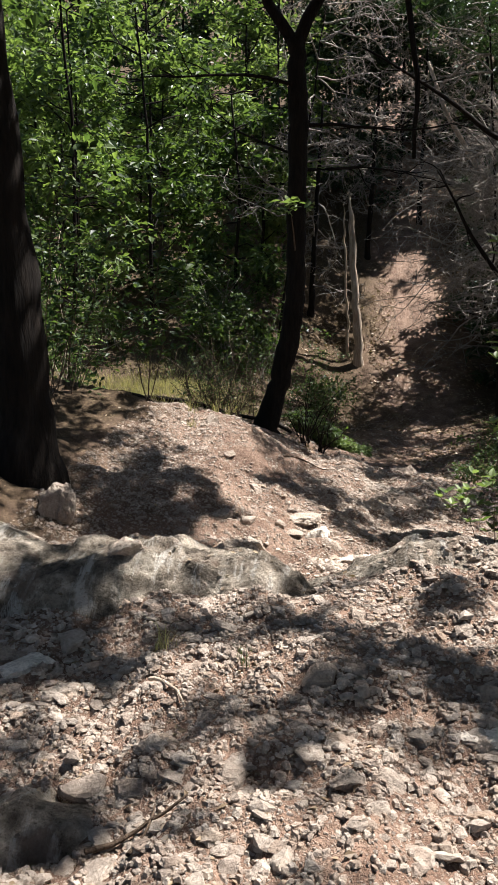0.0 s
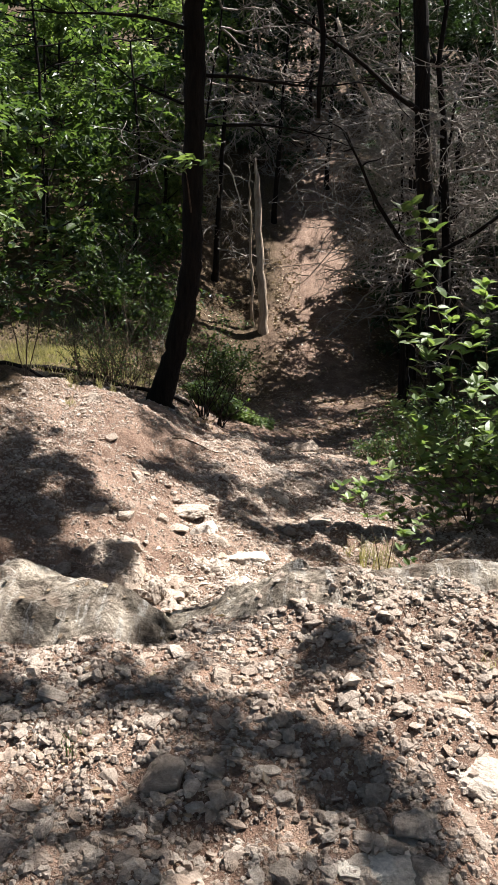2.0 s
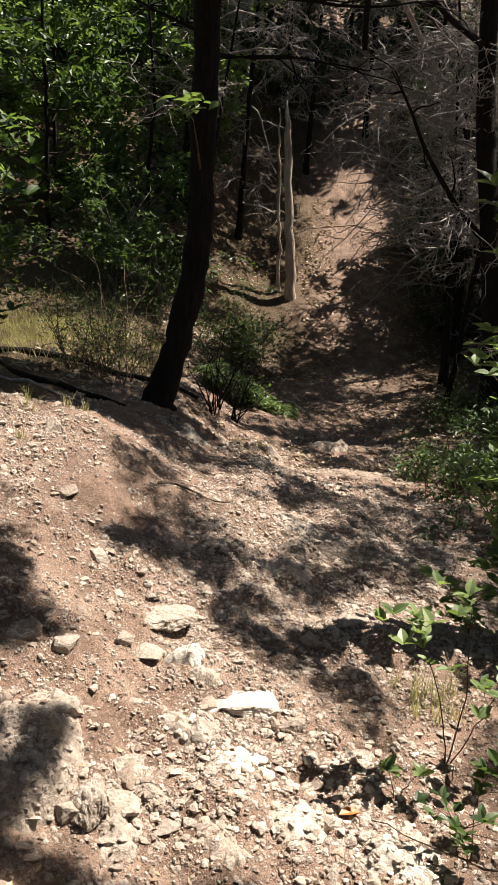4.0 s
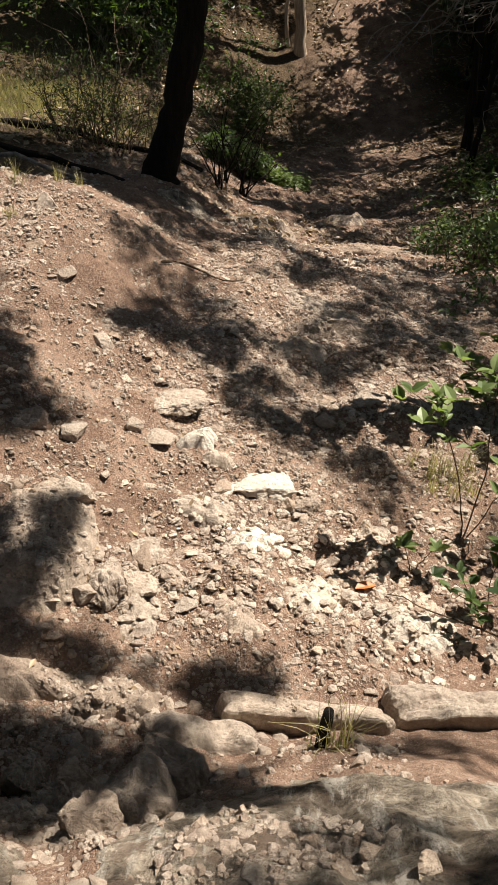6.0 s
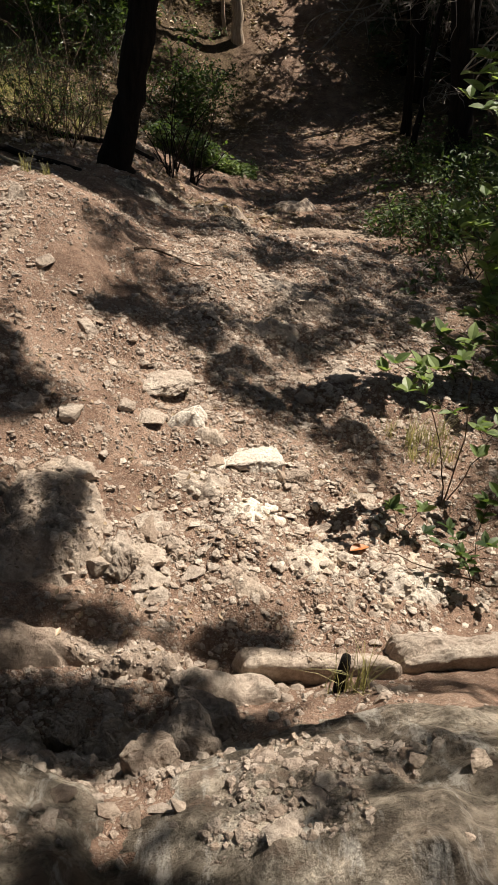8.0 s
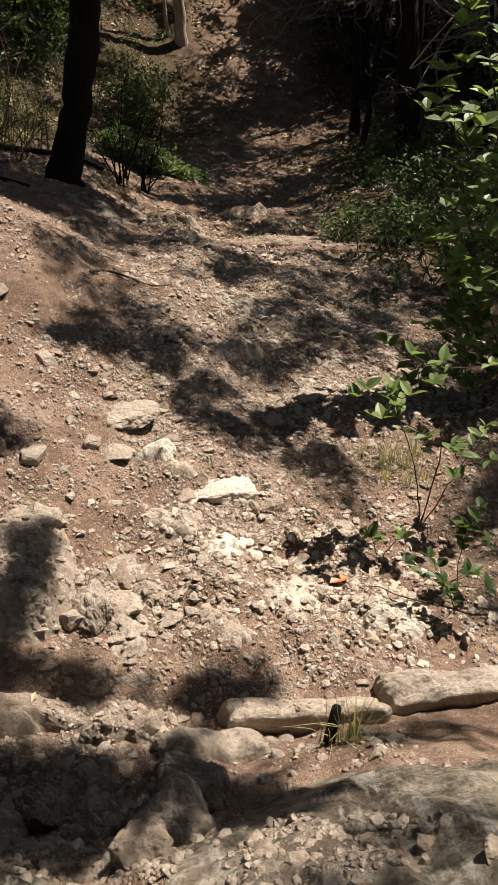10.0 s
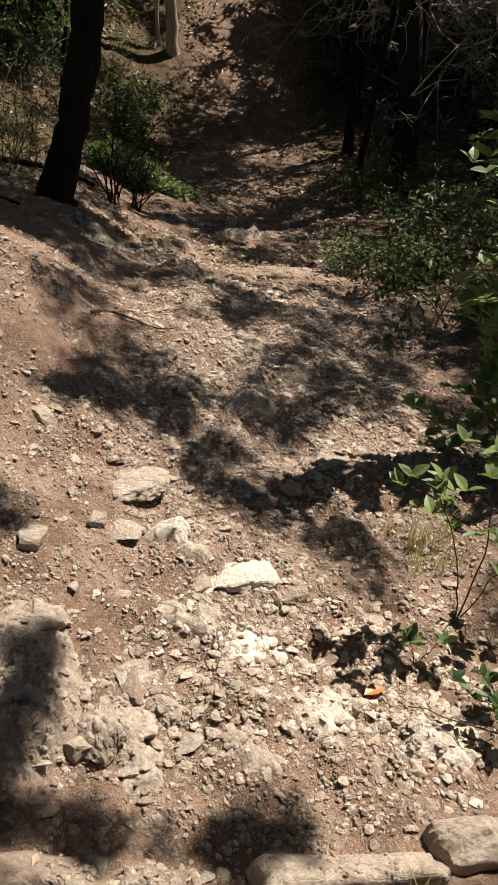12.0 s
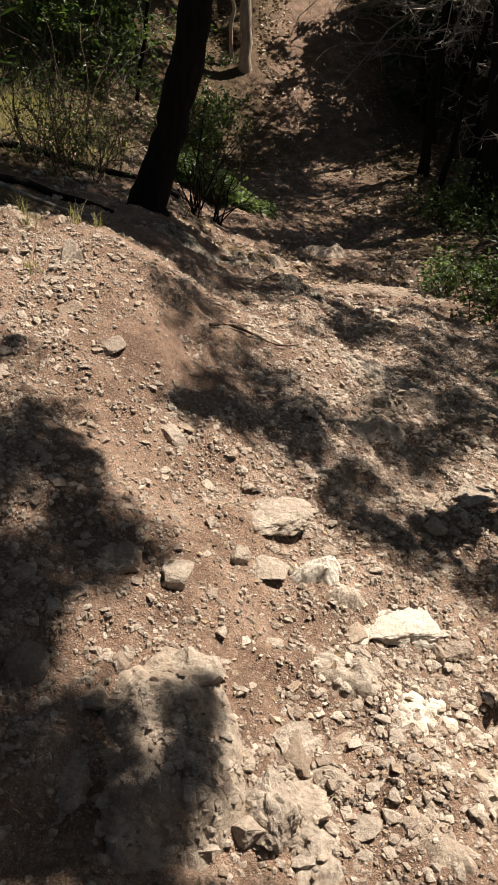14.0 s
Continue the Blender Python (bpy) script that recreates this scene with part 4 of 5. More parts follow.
# ---------------------------------------------------------------- dead junipers and the wood behind
def dead_tree(x, y, high, r, seed, label, lean=(0, 0), boughs=22, reach=1.5, low=0.6, bark=None, turn=None):
    """A leafless juniper: a trunk and a thicket of fine grey twigs."""
    rng = random.Random(seed)
    t = root("dead_tree", x, y, label, "tree", "dead junipers")
    fine, rad = trunk_line(rng, [(lean[0] * k, lean[1] * k, high * k) for k in (0.25, 0.5, 0.75, 1.0)], r, r * 0.4)
    w = Wood()
    w.tube(fine, rad, 9)
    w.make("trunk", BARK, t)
    for i in range(boughs):
        b = Wood()
        h = low + (high - low) * (i + rng.random()) / boughs
        k = min(int(len(fine) * (h + 0.35) / (high + 0.35)), len(fine) - 1)
        a = rng.uniform(0, 6.283) if turn is None else turn + rng.gauss(0, 0.9)
        ln = reach * rng.uniform(0.5, 1.2)
        arm = wander(rng, fine[k], (math.cos(a), math.sin(a), rng.uniform(-0.35, 0.35)), ln, 7, 0.2, 0.02)
        b.tube(arm, taper(0.026, 0.009, 8), 4)
        for _ in range(8):
            q = arm[rng.randint(2, 7)]
            tw = wander(rng, q, Vector((math.cos(a), math.sin(a), 0)) + Vector((rng.gauss(0, 0.8), rng.gauss(0, 0.8), rng.gauss(-0.1, 0.6))), ln * rng.uniform(0.25, 0.5), 4, 0.3, 0.05)
            b.tube(tw, taper(0.012, 0.006, 5), 3)
            for _ in range(5):
                s = wander(rng, tw[rng.randint(1, 4)], (rng.gauss(0, 1), rng.gauss(0, 1), rng.gauss(-0.2, 0.8)), rng.uniform(0.12, 0.35), 3, 0.35)
                b.tube(s, taper(0.006, 0.0035, 4), 3)
        b.make("bough", bark or DEAD, t)
    return t


GREYTREE = "leafless juniper with a thicket of fine grey twigs"
dead_tree(3.7, 20.5, 6.5, 0.1, 60, GREYTREE, (-0.3, 0), 34, 2.6, 2.6, turn=3.3)
_d = dead_tree(4.3, 22.4, 7.0, 0.1, 79, GREYTREE, (-0.6, 0), 26, 2.2, 2.4)
_w = Wood()
_w.tube([(-0.4, 0, 5.2), (-1.4, -0.1, 6.4), (-2.2, -0.2, 7.6), (-2.7, -0.2, 8.8)], [0.07, 0.065, 0.055, 0.04], 8)
_w.make("pale_limb", PALE, _d, "pale broken dead limb")
dead_tree(4.2, 18.6, 6.0, 0.12, 61, GREYTREE, (-0.2, -0.3), 26, 1.9, 2.6)
dead_tree(5.2, 16.0, 6.0, 0.12, 62, GREYTREE, (-0.6, 0), 26, 2.0, 2.4)
dead_tree(4.9, 21.5, 6.5, 0.11, 63, GREYTREE, (0.3, 0), 28, 2.0, 0.6)
dead_tree(6.6, 19.0, 6.0, 0.12, 64, GREYTREE, (0.3, 0), 26, 2.0, 0.6)
dead_tree(4.4, 23.5, 7.0, 0.11, 65, GREYTREE, (-0.5, 0), 28, 2.0, 1.2)
dead_tree(6.0, 25.5, 7.0, 0.12, 66, GREYTREE, (0, 0), 24, 2.2, 0.6)
dead_tree(-1.4, 26.5, 6.5, 0.1, 69, GREYTREE, (0.2, 0), 26, 1.9, 0.8)
dead_tree(0.4, 31.0, 6.5, 0.1, 70, GREYTREE, (0.2, 0), 26, 2.0, 1.2)
dead_tree(2.4, 33.5, 6.5, 0.1, 71, GREYTREE, (0.0, 0), 26, 2.0, 1.0)
dead_tree(7.6, 22.5, 6.5, 0.12, 72, GREYTREE, (0, 0), 22, 2.2, 0.6)
dead_tree(4.6, 13.6, 5.5, 0.09, 74, GREYTREE, (0.2, 0), 22, 1.9, 2.6)
dead_tree(5.6, 18.0, 6.5, 0.1, 75, GREYTREE, (-0.6, 0), 30, 2.4, 1.5)
dead_tree(5.3, 26.8, 6.5, 0.1, 76, GREYTREE, (-0.9, 0), 30, 2.4, 2.5)
dead_tree(-2.1, 20.8, 9.5, 0.04, 80, GREYTREE, (1.2, 0), 30, 1.9, 4.2)
dead_tree(3.75, 20.2, 9.5, 0.05, 81, GREYTREE, (-1.0, 0), 30, 2.1, 5.2)
dead_tree(3.2, 17.6, 6.5, 0.06, 77, GREYTREE, (0.5, 0), 34, 2.3, 3.0)


def wood_tree(x, y, high, r, seed, label, mat, clumps, leaf, lit=0.55, low=0.3):
    """A living tree of the background wood."""
    rng = random.Random(seed)
    t = root("tree", x, y, label, "tree", "background wood")
    fine, rad = trunk_line(rng, [(rng.gauss(0, 0.15) * k, rng.gauss(0, 0.15) * k, high * k) for k in (0.3, 0.6, 1.0)], r, r * 0.35)
    w = Wood()
    w.tube(fine, rad, 8)
    w.make("trunk", BARK, t)
    b, spots = Wood(), []
    for _ in range(clumps):
        h = high * rng.uniform(low, 1.02)
        k = min(int(len(fine) * h / high), len(fine) - 1)
        a = rng.uniform(0, 6.283)
        arm = wander(rng, fine[k], (math.cos(a), math.sin(a), rng.uniform(-0.1, 0.6)), high * 0.28 * rng.uniform(0.5, 1.2), 6, 0.22)
        b.tube(arm, taper(0.022, 0.006, 7), 4)
        spots += [t.location + arm[-1], t.location + arm[-3]]
    b.make("branchwork", BARK, t, kind="stuff")
    foliage("crown", [s[:] for s in spots], 50, high * 0.062, leaf * 1.2, mat, t, seed, 0.7)
    return t


def shades_gap(x, y, high, spread_r):
    """Whether a tree here would darken the sunny slope or the bleached trunks."""
    for gx, gy, gr in ((2.05, 28.4, 1.7), (0.0, 26.5, 0.6), (0.1, 25.0, 0.6), (-3.2, 14.7, 0.7), (-4.0, 17.5, 0.9)):
        for k in range(1, 9):
            h = high * k / 8 + float(height(x, y, False) - height(gx, gy, False))
            if math.hypot(x - SUN.x / SUN.z * h - gx, y - SUN.y / SUN.z * h - gy) < gr + spread_r:
                return True
    return False


_r = random.Random(88)
for _i in range(30):
    _x, _y = -2.7 - (_i % 7) * 1.7 + _r.uniform(-0.6, 0.6), 16.5 + (_i // 7) * 4.2 + _r.uniform(-1.5, 1.5)
    if shades_gap(_x, _y, 7.5, 1.2):
        continue
    # near rows in shaded leaf tones, far rows in paler ones that paint backlight
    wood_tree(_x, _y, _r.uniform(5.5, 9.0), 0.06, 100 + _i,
              "slender green-leaved tree in the wood behind the trail", (LEAF, LEAF, SUNLEAF, LEAF)[_i % 4] if _i < 14 else (FRESH, SUNLEAF)[_i % 2], 26, 0.19, low=0.08)
for _i in range(24):
    _x, _y = 6.0 + (_i % 6) * 1.7 + _r.uniform(-0.6, 0.6), 16.5 + (_i // 6) * 4.4 + _r.uniform(-1.2, 1.2)
    if not shades_gap(_x, _y, 7.0, 1.3):
        wood_tree(_x, _y, _r.uniform(5.5, 8.5), 0.1, 130 + _i, "dense dark juniper in the wood behind the trail", JUNIPER, 22, 0.14, low=0.05)
# low junipers added as a dark backing where the slope lies in black shade
for _i in range(16):
    _x, _y, _h = 4.1 + (_i % 4) * 1.25 + _r.uniform(-0.3, 0.3), 23.6 + (_i // 4) * 2.6 + _r.uniform(-0.5, 0.5), _r.uniform(3.2, 4.6)
    if not shades_gap(_x, _y, _h, 0.3):
        wood_tree(_x, _y, _h, 0.08, 700 + _i, "low dense juniper added to deepen the shade beside the slope", JUNIPER, 30, 0.15, low=0.02)
for _i in range(22):
    _x, _y, _h = -15 + (_i % 11) * 2.8 + _r.uniform(-0.8, 0.8), (36 if _i < 11 else 41) + _r.uniform(-1.5, 1.5), _r.uniform(8, 11)
    if shades_gap(_x, _y, _h, 0.9):
        _h *= 0.45
    wood_tree(_x, _y, _h, 0.09, 160 + _i,
              "dark evergreen on the crest of the far slope", JUNIPER, 40, 0.27, low=0.02)
# trees out of view on both sides, added to keep low sky light out
for _i in range(12):
    wood_tree(-6.5 if _i % 2 else 6.2, -8 + _i * 1.7, 7.5, 0.13, 180 + _i, "unseen dark juniper added to block sky light around the trail", JUNIPER, 16, 0.17, low=0.1)


# ---------------------------------------------------------------- shrubs and saplings
def shrub(name, x, y, high, reach, stems, per, leaf, mat, seed, label, category="shrub", group="", wood=None, radius=0.12, bare=0.35, width=0.5, thick=0.007):
    rng = random.Random(seed)
    t = root(name, x, y, label, category, group)
    spots = []
    for _ in range(stems):
        b = Wood()
        a = rng.uniform(0, 6.283)
        o = Vector((rng.gauss(0, reach * 0.15), rng.gauss(0, reach * 0.15), -0.05))
        st = wander(rng, o, (math.cos(a) * reach / high, math.sin(a) * reach / high, 1), high * rng.uniform(0.6, 1.1), 7, 0.2)
        b.tube(st, taper(thick, 0.003, 8), 4)
        for _ in range(4):
            q = rng.randint(int(7 * bare), 7)
            tw = wander(rng, st[q], (rng.gauss(0, 1), rng.gauss(0, 1), rng.gauss(0.3, 0.5)), high * rng.uniform(0.15, 0.35), 4, 0.3)
            b.tube(tw, taper(0.005, 0.002, 5), 3)
            spots += [t.location + tw[-1], t.location + tw[2]]
        spots.append(t.location + st[-1])
        b.make("stem", wood or TWIGWOOD, t)
    if per:
        foliage("leafage", [s[:] for s in spots], per, radius, leaf, mat, t, seed, 0.7, width)
    return t


_r = random.Random(7)
for _i in range(9):
    shrub("shrub", _r.uniform(-5.6, -3.7), _r.uniform(10.5, 14.0), _r.uniform(1.0, 2.6), 0.6, 6, 7, 0.12, LEAF, 200 + _i,
          "straggling green shrub with thin bare stems", group="understory shrubs", wood=PALE, radius=0.16)
for _i in range(16):
    shrub("shrub", _r.uniform(-7.0, -1.6), _r.uniform(19.4, 21.6), _r.uniform(1.2, 2.8), 0.7, 6, 9, 0.13, LEAF, 215 + _i,
          "straggling green shrub behind the sunlit grass", group="understory shrubs", wood=DEAD, radius=0.2)
for _i in range(7):
    shrub("shrub", _r.uniform(-4.6, -3.0), _r.uniform(7.5, 10.5), _r.uniform(1.8, 3.0), 0.7, 5, 7, 0.1, LEAF, 230 + _i,
          "tall thin woodland shrub with broad green leaves", group="understory shrubs", wood=TWIGWOOD, radius=0.2)
for _i in range(9):
    shrub("dead_shrub", _r.uniform(-2.7, -1.7), _r.uniform(12.6, 14.4), _r.uniform(0.9, 1.7), 0.6, 7, 4, 0.05, LEAF, 250 + _i,
          "tangle of thin brown shrub stems", group="bare shrubs", wood=TWIGWOOD, radius=0.14)
for _i in range(11):
    shrub("green_plant", -1.0 + 0.12 * _i + _r.uniform(-0.1, 0.1), 16.2 + 0.09 * _i + _r.uniform(-0.2, 0.2), _r.uniform(0.55, 0.8) - 0.03 * _i, 0.25, 6, 9, 0.09, FRESH if _i > 5 else LEAF, 270 + _i,
          "bright green low plant beside the trunk", "plant", "green plants", radius=0.14)
for _i in range(34):
    shrub("low_shrub", 1.75 + _r.uniform(0, 2.2), 9.6 + _r.uniform(0, 8.0), _r.uniform(0.35, 1.0), 0.45, 6, 7, 0.07, LEAF if _i % 7 else FRESH, 290 + _i,
          "low dark green shrub beside the trail", group="trailside shrubs", radius=0.13)
for _i in range(10):
    shrub("shrub", _r.uniform(-1.9, -0.2), _r.uniform(18.4, 21.6), _r.uniform(0.8, 1.9), 0.5, 6, 7, 0.09, LEAF, 350 + _i,
          "dark green shrub in the shaded hollow", group="understory shrubs", radius=0.16)
for _i in range(6):
    shrub("cane_clump", -0.6 + _r.uniform(-0.3, 0.3), 14.2 + _r.uniform(-0.3, 0.5), _r.uniform(0.8, 1.4), 0.2, 4, 0, 0.05, LEAF, 330 + _i,
          "clump of thin dark upright stems", "plant", "dark canes", wood=BARK, thick=0.012)


def broad_leaf(bm, p, way, size, rng):
    """One ovate leaf with a midrib fold and a curled tip."""
    d = Vector(way).normalized()
    s = d.cross(Vector((rng.gauss(0, 0.3), rng.gauss(0, 0.3), 1))).normalized()
    up = s.cross(d)
    mid, left, right = [], [], []
    for k, w in ((0.0, 0.02), (0.2, 0.2), (0.45, 0.27), (0.7, 0.2), (0.9, 0.08), (1.0, 0.0)):
        c = Vector(p) + d * size * k - up * size * 0.16 * k * k
        mid.append(bm.verts.new(c))
        left.append(bm.verts.new(c + s * w * size + up * w * size * 0.35))
        right.append(bm.verts.new(c - s * w * size + up * w * size * 0.35))
    for i in range(5):
        bm.faces.new((mid[i], mid[i + 1], left[i + 1], left[i]))
        bm.faces.new((mid[i], right[i], right[i + 1], mid[i + 1]))


def sapling(x, y, stems, seed, label, leaf=0.085, name="sapling", mat=None):
    """Thin stems given as points, with whorls of broad leaves toward their ends."""
    rng = random.Random(seed)
    t = root(name, x, y, label, "sapling")
    lb, side_twigs = bmesh.new(), Wood()
    for pts, bare in stems:
        line = [Vector(p) for p in pts]
        fine = []
        for i in range(len(line) - 1):
            for k in range(5):
                fine.append(line[i].lerp(line[i + 1], k / 5) + Vector((rng.gauss(0, 0.006), rng.gauss(0, 0.006), 0)))
        fine.append(line[-1])
        b = Wood()
        b.tube(fine, taper(0.0025 + 0.0024 * line[-1].length, 0.0015, len(fine)), 5)
        n = len(fine)
        for i in range(int(n * bare), n):
            tip = (i == n - 1)
            for _ in range(6 if tip else rng.choice((3, 3, 4))):
                a = rng.uniform(0, 6.283)
                way = Vector((math.cos(a), math.sin(a), rng.uniform(0.1, 1.3 if tip else 0.8)))
                if not tip and rng.random() < 0.5:
                    tw = wander(rng, fine[i], way, rng.uniform(0.08, 0.22), 3, 0.15)
                    side_twigs.tube(tw, taper(0.003, 0.0015, 4), 3)
                    for _ in range(4):
                        a = rng.uniform(0, 6.283)
                        broad_leaf(lb, tw[-1], (math.cos(a), math.sin(a), rng.uniform(0.1, 1.1)), leaf * rng.uniform(0.6, 1.1), rng)
                else:
                    broad_leaf(lb, fine[i], way, leaf * rng.uniform(0.6, 1.1), rng)
        b.make("stem", TWIGWOOD, t)
    if side_twigs.n:
        side_twigs.make("twiglet", TWIGWOOD, t, kind="stuff")
    me = bpy.data.meshes.new("leafage")
    lb.to_mesh(me)
    lb.free()
    me.materials.append(mat or FRESH)
    ob = tagged(new("leafage", me), kind="stuff")
    ob.parent = t
    return t


sapling(2.15, 7.75, (
    ([(0, 0, -0.05), (-0.2, 0, 0.8), (-0.42, 0, 1.75), (-0.65, 0, 2.35), (-0.83, -0.05, 2.85)], 0.3),
    ([(0, 0, -0.05), (-0.35, -0.05, 0.7), (-0.6, -0.1, 1.4), (-0.78, -0.1, 1.95)], 0.35),
    ([(0, 0, -0.05), (0.05, 0, 0.8), (0, 0.1, 1.6), (-0.1, 0.1, 2.2)], 0.25),
    ([(0, 0, -0.05), (-0.1, -0.2, 0.5), (-0.15, -0.35, 1.0), (-0.2, -0.4, 1.4)], 0.2),
    ([(0.1, 0, -0.05), (0.25, -0.1, 0.5), (0.3, -0.2, 1.0), (0.3, -0.2, 1.5)], 0.2),
    ([(-0.1, 0, -0.05), (-0.4, -0.2, 0.35), (-0.6, -0.3, 0.7), (-0.75, -0.3, 1.05)], 0.25)), 11, "tall young sapling with glossy bright green leaves", 0.155)
sapling(1.8, 7.45, (([(0, 0, -0.05), (-0.1, 0, 0.3), (-0.25, 0, 0.6)], 0.2), ([(0, 0, -0.05), (0.15, 0, 0.35), (0.2, 0, 0.75)], 0.2), ([(0.3, 0.1, -0.05), (0.4, 0.1, 0.4), (0.42, 0.1, 0.85)], 0.15),
                    ([(-0.3, 0, -0.05), (-0.4, 0, 0.2), (-0.5, 0, 0.38)], 0.2), ([(0.5, 0, -0.05), (0.6, 0, 0.4), (0.55, 0, 0.7)], 0.2)), 18, "leafy clump of young shoots under a taller sapling", 0.11)
# the darker leaf tone puts shade into the colour of these two saplings
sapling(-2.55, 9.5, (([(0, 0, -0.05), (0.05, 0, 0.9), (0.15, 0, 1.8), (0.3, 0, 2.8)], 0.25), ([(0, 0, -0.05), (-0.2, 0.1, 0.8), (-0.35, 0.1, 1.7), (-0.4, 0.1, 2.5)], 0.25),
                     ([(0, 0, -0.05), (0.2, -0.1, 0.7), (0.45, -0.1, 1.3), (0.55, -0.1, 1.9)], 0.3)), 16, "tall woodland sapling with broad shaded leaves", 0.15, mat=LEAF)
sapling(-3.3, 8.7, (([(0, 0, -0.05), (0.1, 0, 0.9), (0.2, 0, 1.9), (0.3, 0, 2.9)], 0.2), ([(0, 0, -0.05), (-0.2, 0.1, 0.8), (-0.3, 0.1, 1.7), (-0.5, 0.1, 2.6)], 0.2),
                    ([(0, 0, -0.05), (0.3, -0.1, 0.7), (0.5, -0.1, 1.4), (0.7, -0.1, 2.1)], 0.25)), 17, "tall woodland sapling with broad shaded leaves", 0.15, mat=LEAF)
sapling(1.1, 6.15, (([(0, 0, -0.05), (-0.06, 0, 0.3), (-0.2, 0, 0.65), (-0.25, 0, 0.82)], 0.6), ([(0, 0, -0.05), (0.04, 0, 0.4), (0.02, 0.03, 0.8), (-0.02, 0.03, 0.95)], 0.75),
                     ([(0, 0, -0.05), (0.14, 0, 0.3), (0.24, 0, 0.6)], 0.6)), 12, "small sapling with pale green leaf whorls", 0.09)
sapling(0.8, 5.85, (([(0, 0, -0.03), (-0.02, 0, 0.08), (-0.06, 0, 0.16)], 0.9), ([(0, 0, -0.03), (0.06, 0, 0.1), (0.1, 0, 0.15)], 0.97)), 13, "seedling with broad green leaves on stony soil", 0.09)
# darker leaf tone, so the seedling's shade is in its colour
sapling(1.08, 5.45, (([(0, 0, -0.03), (-0.05, 0, 0.12), (-0.1, 0, 0.2)], 0.6), ([(0, 0, -0.03), (0.0, 0.1, 0.2), (0.05, 0.2, 0.34)], 0.65)), 14, "leafy seedling shading the trail edge", 0.075, mat=LEAF)
SPRIG = (0.4, -1.1, 3.3)
sprig = Wood()
sprig.tube([(0.42, 0.0, 2.7), (0.42, -0.5, 3.0), (0.41, -0.8, 3.2), (SPRIG[0], SPRIG[1], SPRIG[2])], [0.014, 0.01, 0.006, 0.003], 5)
sprig.make("twig", TWIGWOOD, main_tree)
_b = bmesh.new()
_q = random.Random(6)
for _k in range(22):
    broad_leaf(_b, (SPRIG[0] + _q.gauss(0, 0.16), SPRIG[1] + _q.gauss(0, 0.15), SPRIG[2] + _q.gauss(0, 0.06)), (_q.gauss(0, 1), _q.gauss(0, 1), _q.gauss(0.1, 0.4)), _q.uniform(0.12, 0.2), _q)
_m = bpy.data.meshes.new("sprig")
_b.to_mesh(_m)
_b.free()
_m.materials.append(FRESH)
_o = tagged(new("sprig", _m), kind="stuff")
_o.parent = main_tree


# ---------------------------------------------------------------- grass, litter and small things
def grass_tuft(x, y, high, count, seed, label, mat=None, reach=0.5):
    rng = random.Random(seed)
    z = ground_z(x, y)
    v, f = [], []
    for _ in range(count):
        a, lean = rng.uniform(0, 6.283), abs(rng.gauss(0, reach))
        o = Vector((x + rng.gauss(0, 0.025), y + rng.gauss(0, 0.025), z - 0.01))
        side = Vector((-math.sin(a), math.cos(a), 0)) * 0.0028
        h = high * rng.uniform(0.5, 1.1)
        n = len(v)
        for k in (0, 0.35, 0.7, 1.0):
            c = o + Vector((math.cos(a) * lean * h * k * k, math.sin(a) * lean * h * k * k, h * k * (1 - 0.25 * lean * k)))
            v += [(c - side * (1 - k * 0.9))[:], (c + side * (1 - k * 0.9))[:]]
        for k in range(3):
            f.append((n + 2 * k, n + 2 * k + 1, n + 2 * k + 3, n + 2 * k + 2))
    return tagged(link_mesh("grass_tuft", v, f, mat or GRASSY), label, "grass", "grass tufts")


grass_tuft(-0.75, 2.55, 0.13, 30, 1, "dry grass tuft among stones")
grass_tuft(-0.42, 2.42, 0.08, 14, 2, "small green grass tuft among stones", LEAF)
for _x, _y, _h in ((1.05, 6.65, 0.2), (0.98, 6.5, 0.17), (1.2, 6.7, 0.2), (1.1, 6.45, 0.15), (1.0, 6.62, 0.22), (1.12, 6.58, 0.2), (1.18, 6.5, 0.18), (0.9, 6.75, 0.14), (0.4, 4.62, 0.28), (0.34, 4.62, 0.22), (-1.62, 8.95, 0.16), (-1.85, 8.7, 0.2),
                   (-1.5, 9.1, 0.14), (-1.95, 9.0, 0.18), (-1.75, 8.2, 0.12), (0.98, 3.0, 0.08), (0.85, 2.75, 0.06)):
    grass_tuft(_x, _y, _h, 26, int(_x * 100 + _y * 37) & 1023, "thin green and straw coloured grass tuft")


def meadow():
    rng = np.random.default_rng(4)
    n = 9000
    x, y = rng.normal(-3.9, 1.1, n), rng.normal(16.6, 1.6, n)
    keep = (x < -1.9)
    x, y = x[keep], y[keep]
    z = height(x, y)
    h = rng.uniform(0.06, 0.2, len(x))
    a = rng.uniform(0, 6.283, len(x))
    p = np.stack([x, y, z], -1)
    s = np.stack([np.cos(a), np.sin(a), 0 * a], -1) * 0.006
    tip = p + np.stack([np.sin(a) * h * 0.5, np.cos(a) * h * 0.5, h], -1)
    v = np.stack([p - s, p + s, tip], 1).reshape(-1, 3)
    tagged(link_mesh("meadow_grass", v, np.arange(len(v)).reshape(-1, 3), GRASSY), "sunlit dry grass on the bank beyond the trail", "grass", kind="stuff")


meadow()


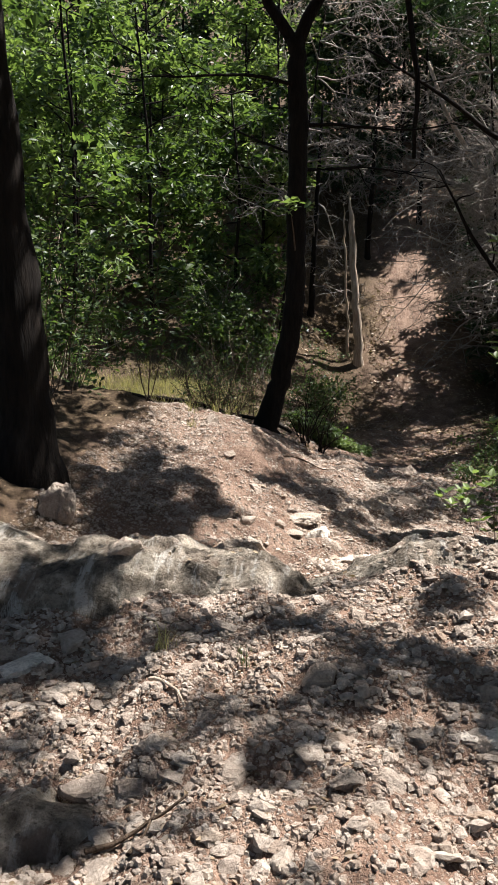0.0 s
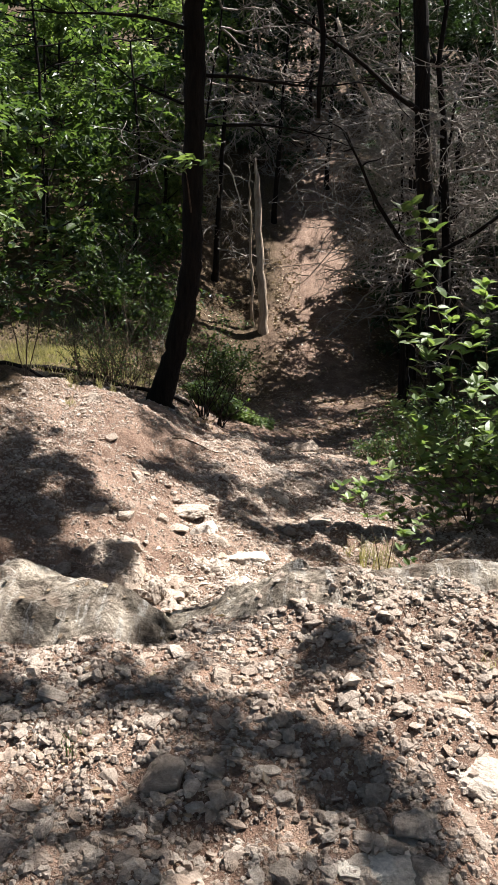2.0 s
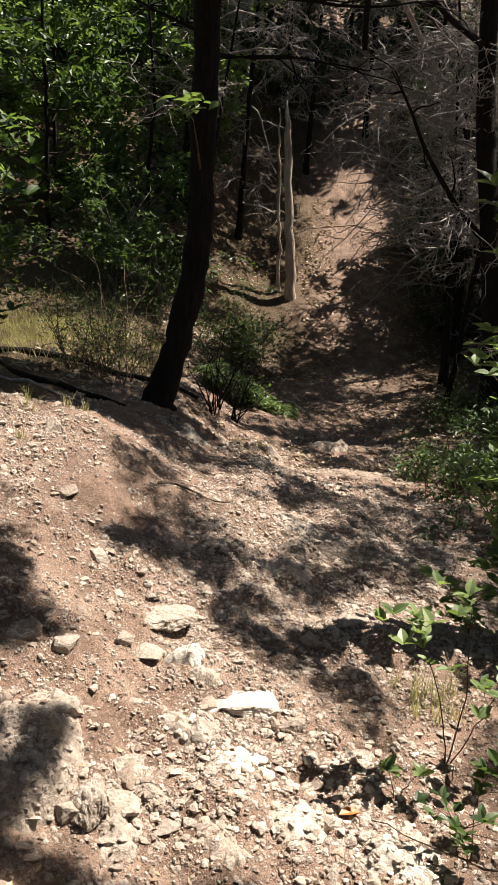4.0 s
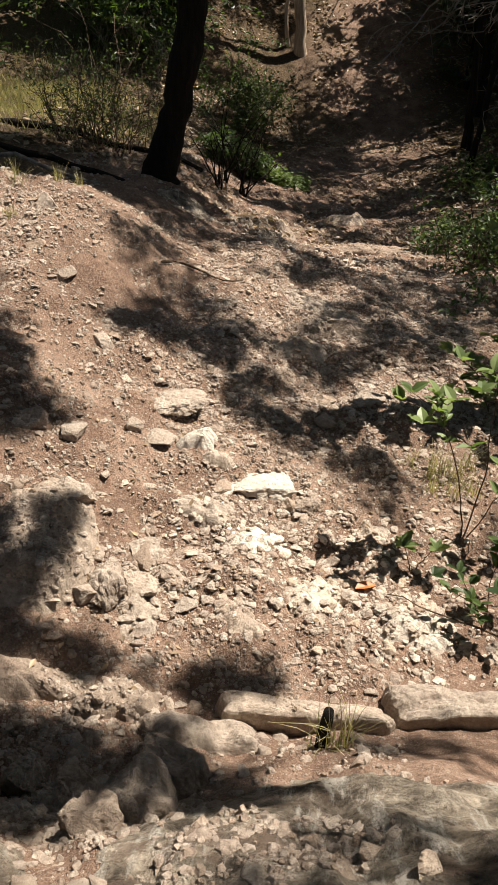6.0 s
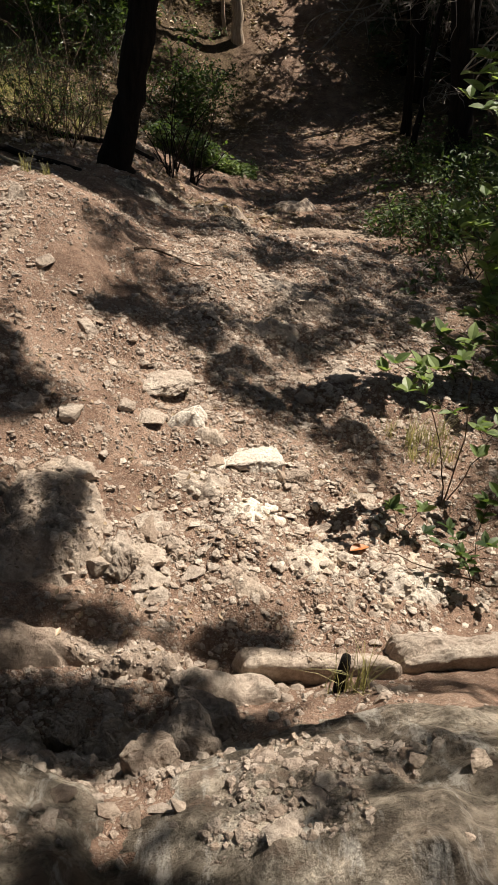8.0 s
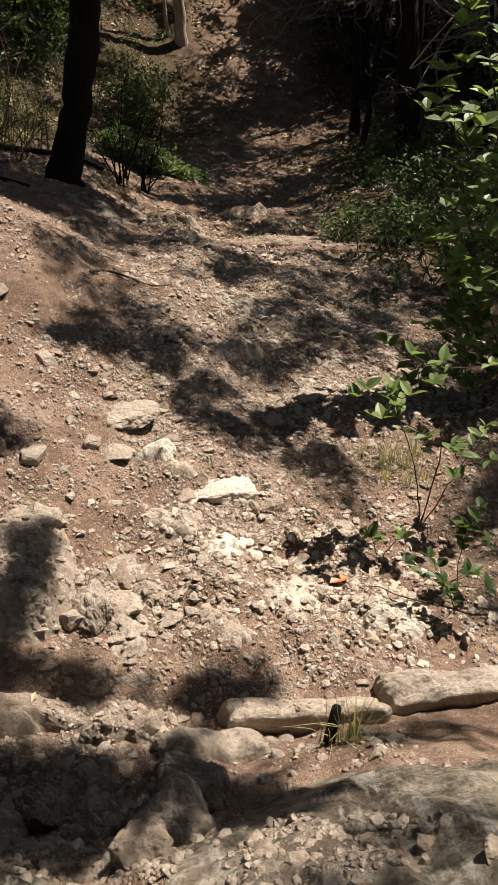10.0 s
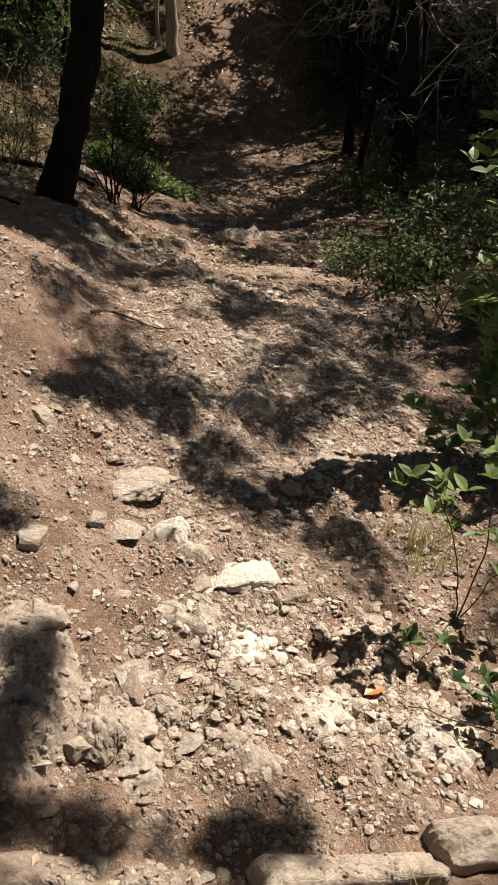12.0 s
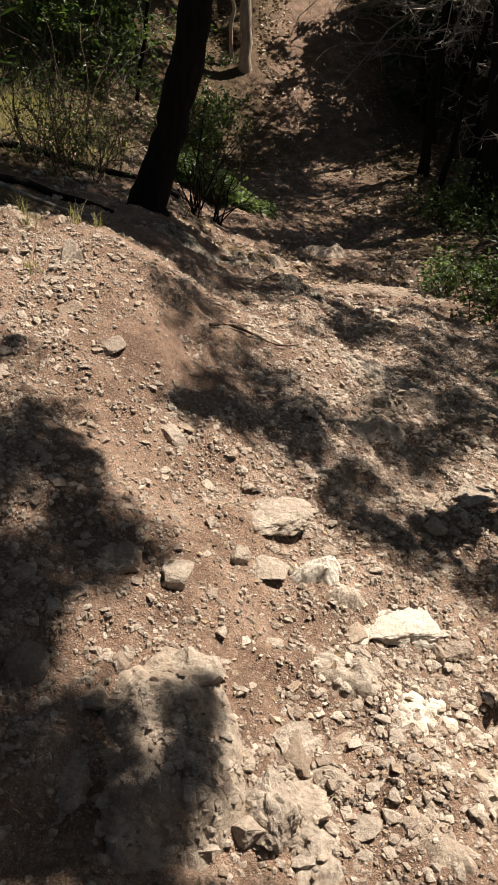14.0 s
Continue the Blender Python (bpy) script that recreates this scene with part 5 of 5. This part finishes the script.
def litter(label, count, x0, x1, y0, y1, size, seed, bias):
    rng = np.random.default_rng(seed)
    x, y = rng.uniform(x0, x1, count), rng.uniform(y0, y1, count)
    keep = (fbm(x * 0.8, y * 0.8, seed, 3) + bias > 0) & ~((np.abs(x - 2.0) < 0.65) & (y > 25.5))
    x, y = x[keep], y[keep]
    n = len(x)
    s = size * rng.uniform(0.5, 1.3, n)
    base = np.array(((-0.5, 0, 0), (-0.1, 0.28, 0.1), (0.5, 0, 0.06), (-0.1, -0.28, 0.08)))
    w = np.einsum("nij,vj->nvi", turns(rng, n, 0.35), base) * s[:, None, None] + np.stack([x, y, surface(x, y)[0] + 0.006], -1)[:, None, :]
    i = np.arange(n)[:, None] * 4
    tagged(link_mesh("leaf_litter", w.reshape(-1, 3), np.concatenate([i + [0, 1, 2], i + [0, 2, 3]]), LITTER), label, "leaves", kind="stuff")


litter("dry brown leaves scattered on the upper shelf", 900, -1.7, 1.5, 0.6, 4.0, 0.03, 51, -0.05)
litter("dry brown leaves scattered on the trail", 2600, -2.6, 2.4, 4.8, 12.0, 0.034, 52, 0.0)
litter("thick fallen leaves in the shaded hollow", 26000, -3.5, 6.0, 12.0, 31.0, 0.1, 53, 0.15)


def stick(x, y, length, turn, r, label, seed, lift=0.02, mat=None, name="stick", bend=0.1):
    rng = random.Random(seed)
    z = ground_z(x, y)
    d = Vector((math.cos(math.radians(turn)), math.sin(math.radians(turn)), 0))
    w = Wood()
    pts = wander(rng, (0, 0, 0), d, length, 8, bend)
    pts = [Vector((p.x, p.y, ground_z(x + p.x, y + p.y) - z + lift)) for p in pts]
    w.tube(pts, taper(r, r * 0.45, 9), 6)
    ob = w.make(name, mat or TWIGWOOD)
    ob.location = (x, y, z)
    return tagged(ob, label, "stick")


stick(-0.75, 8.3, 0.6, 22, 0.011, "forked dark twig lying across the trail", 1, bend=0.2)
stick(-0.75, 2.3, 0.24, -40, 0.008, "pale broken stick among stones", 2, mat=PALE)
stick(-0.75, 1.55, 0.3, 25, 0.009, "dry brown stick among stones", 3)
stick(0.5, 1.75, 0.2, 50, 0.007, "dry brown stick among stones", 4)
stick(-0.6, 1.45, 0.26, 70, 0.006, "thin dry stick among stones", 5)
stick(0.72, 2.1, 0.22, 10, 0.014, "bleached flat piece of wood among stones", 6, mat=PALE)
stick(1.15, 5.3, 0.55, 160, 0.005, "thin dark dead branch at the trail edge", 7, lift=0.12)
stick(-4.2, 13.4, 3.2, 4, 0.06, "fallen log behind the trail bank", 8, 0.06, BARK, "fallen_log", 0.03)
stick(-3.7, 11.6, 2.1, -4, 0.06, "dark fallen log beside a leaning trunk", 10, 0.02, BARK, "fallen_log", 0.03)
stick(-3.0, 10.8, 1.3, -8, 0.03, "fallen branch on the shaded bank", 9, 0.03, DEAD, "fallen_branch")

stub = Wood()
stub.tube([(0, 0, -0.06), (0.004, 0, 0.04), (0.012, 0, 0.13), (0.014, 0.004, 0.17)], [0.024, 0.022, 0.021, 0.017], 9)
stub = stub.make("stump", CHAR)
stub.location = (0.33, 4.66, ground_z(0.33, 4.66) + 0.02)
tagged(stub, "small charred stump standing behind the ledge", "stump")

_b = bmesh.new()
broad_leaf(_b, (0, 0, 0), (0.9, 0.4, 0.05), 0.11, random.Random(4))
_m = bpy.data.meshes.new("fallen_leaf")
_b.to_mesh(_m)
_b.free()
_m.materials.append(RUST)
orange_leaf = new("fallen_leaf", _m)
orange_leaf.location = (0.52, 5.66, float(surface(np.array([0.52]), np.array([5.66]))[0][0]) + 0.03)
tagged(orange_leaf, "orange dead leaf lying on pale stones", "leaf")

# bleached dead trunks standing on the far slope
for _x, _y, _h, _r0, _dx, _s, _l in ((0.22, 24.8, 4.9, 0.15, -0.45, 1, "bleached standing dead trunk on the far slope"), (-0.12, 25.0, 4.6, 0.05, -0.3, 2, "thin bleached dead stem beside a larger one")):
    _t = root("bleached_tree", _x, _y, _l, "tree", "bleached trunks")
    _f, _q = trunk_line(random.Random(_s), [(_dx * 0.3, 0, _h * 0.3), (_dx * 0.75, 0.05, _h * 0.65), (_dx, 0.1, _h)], _r0, _r0 * 0.55, 0.02, 0.2)
    _w = Wood()
    _q[-4:] = [_q[-4], _q[-4] * 0.8, _q[-4] * 0.5, _q[-4] * 0.12]
    _w.tube(_f, _q, 10)
    _w.make("trunk", PALE, _t)
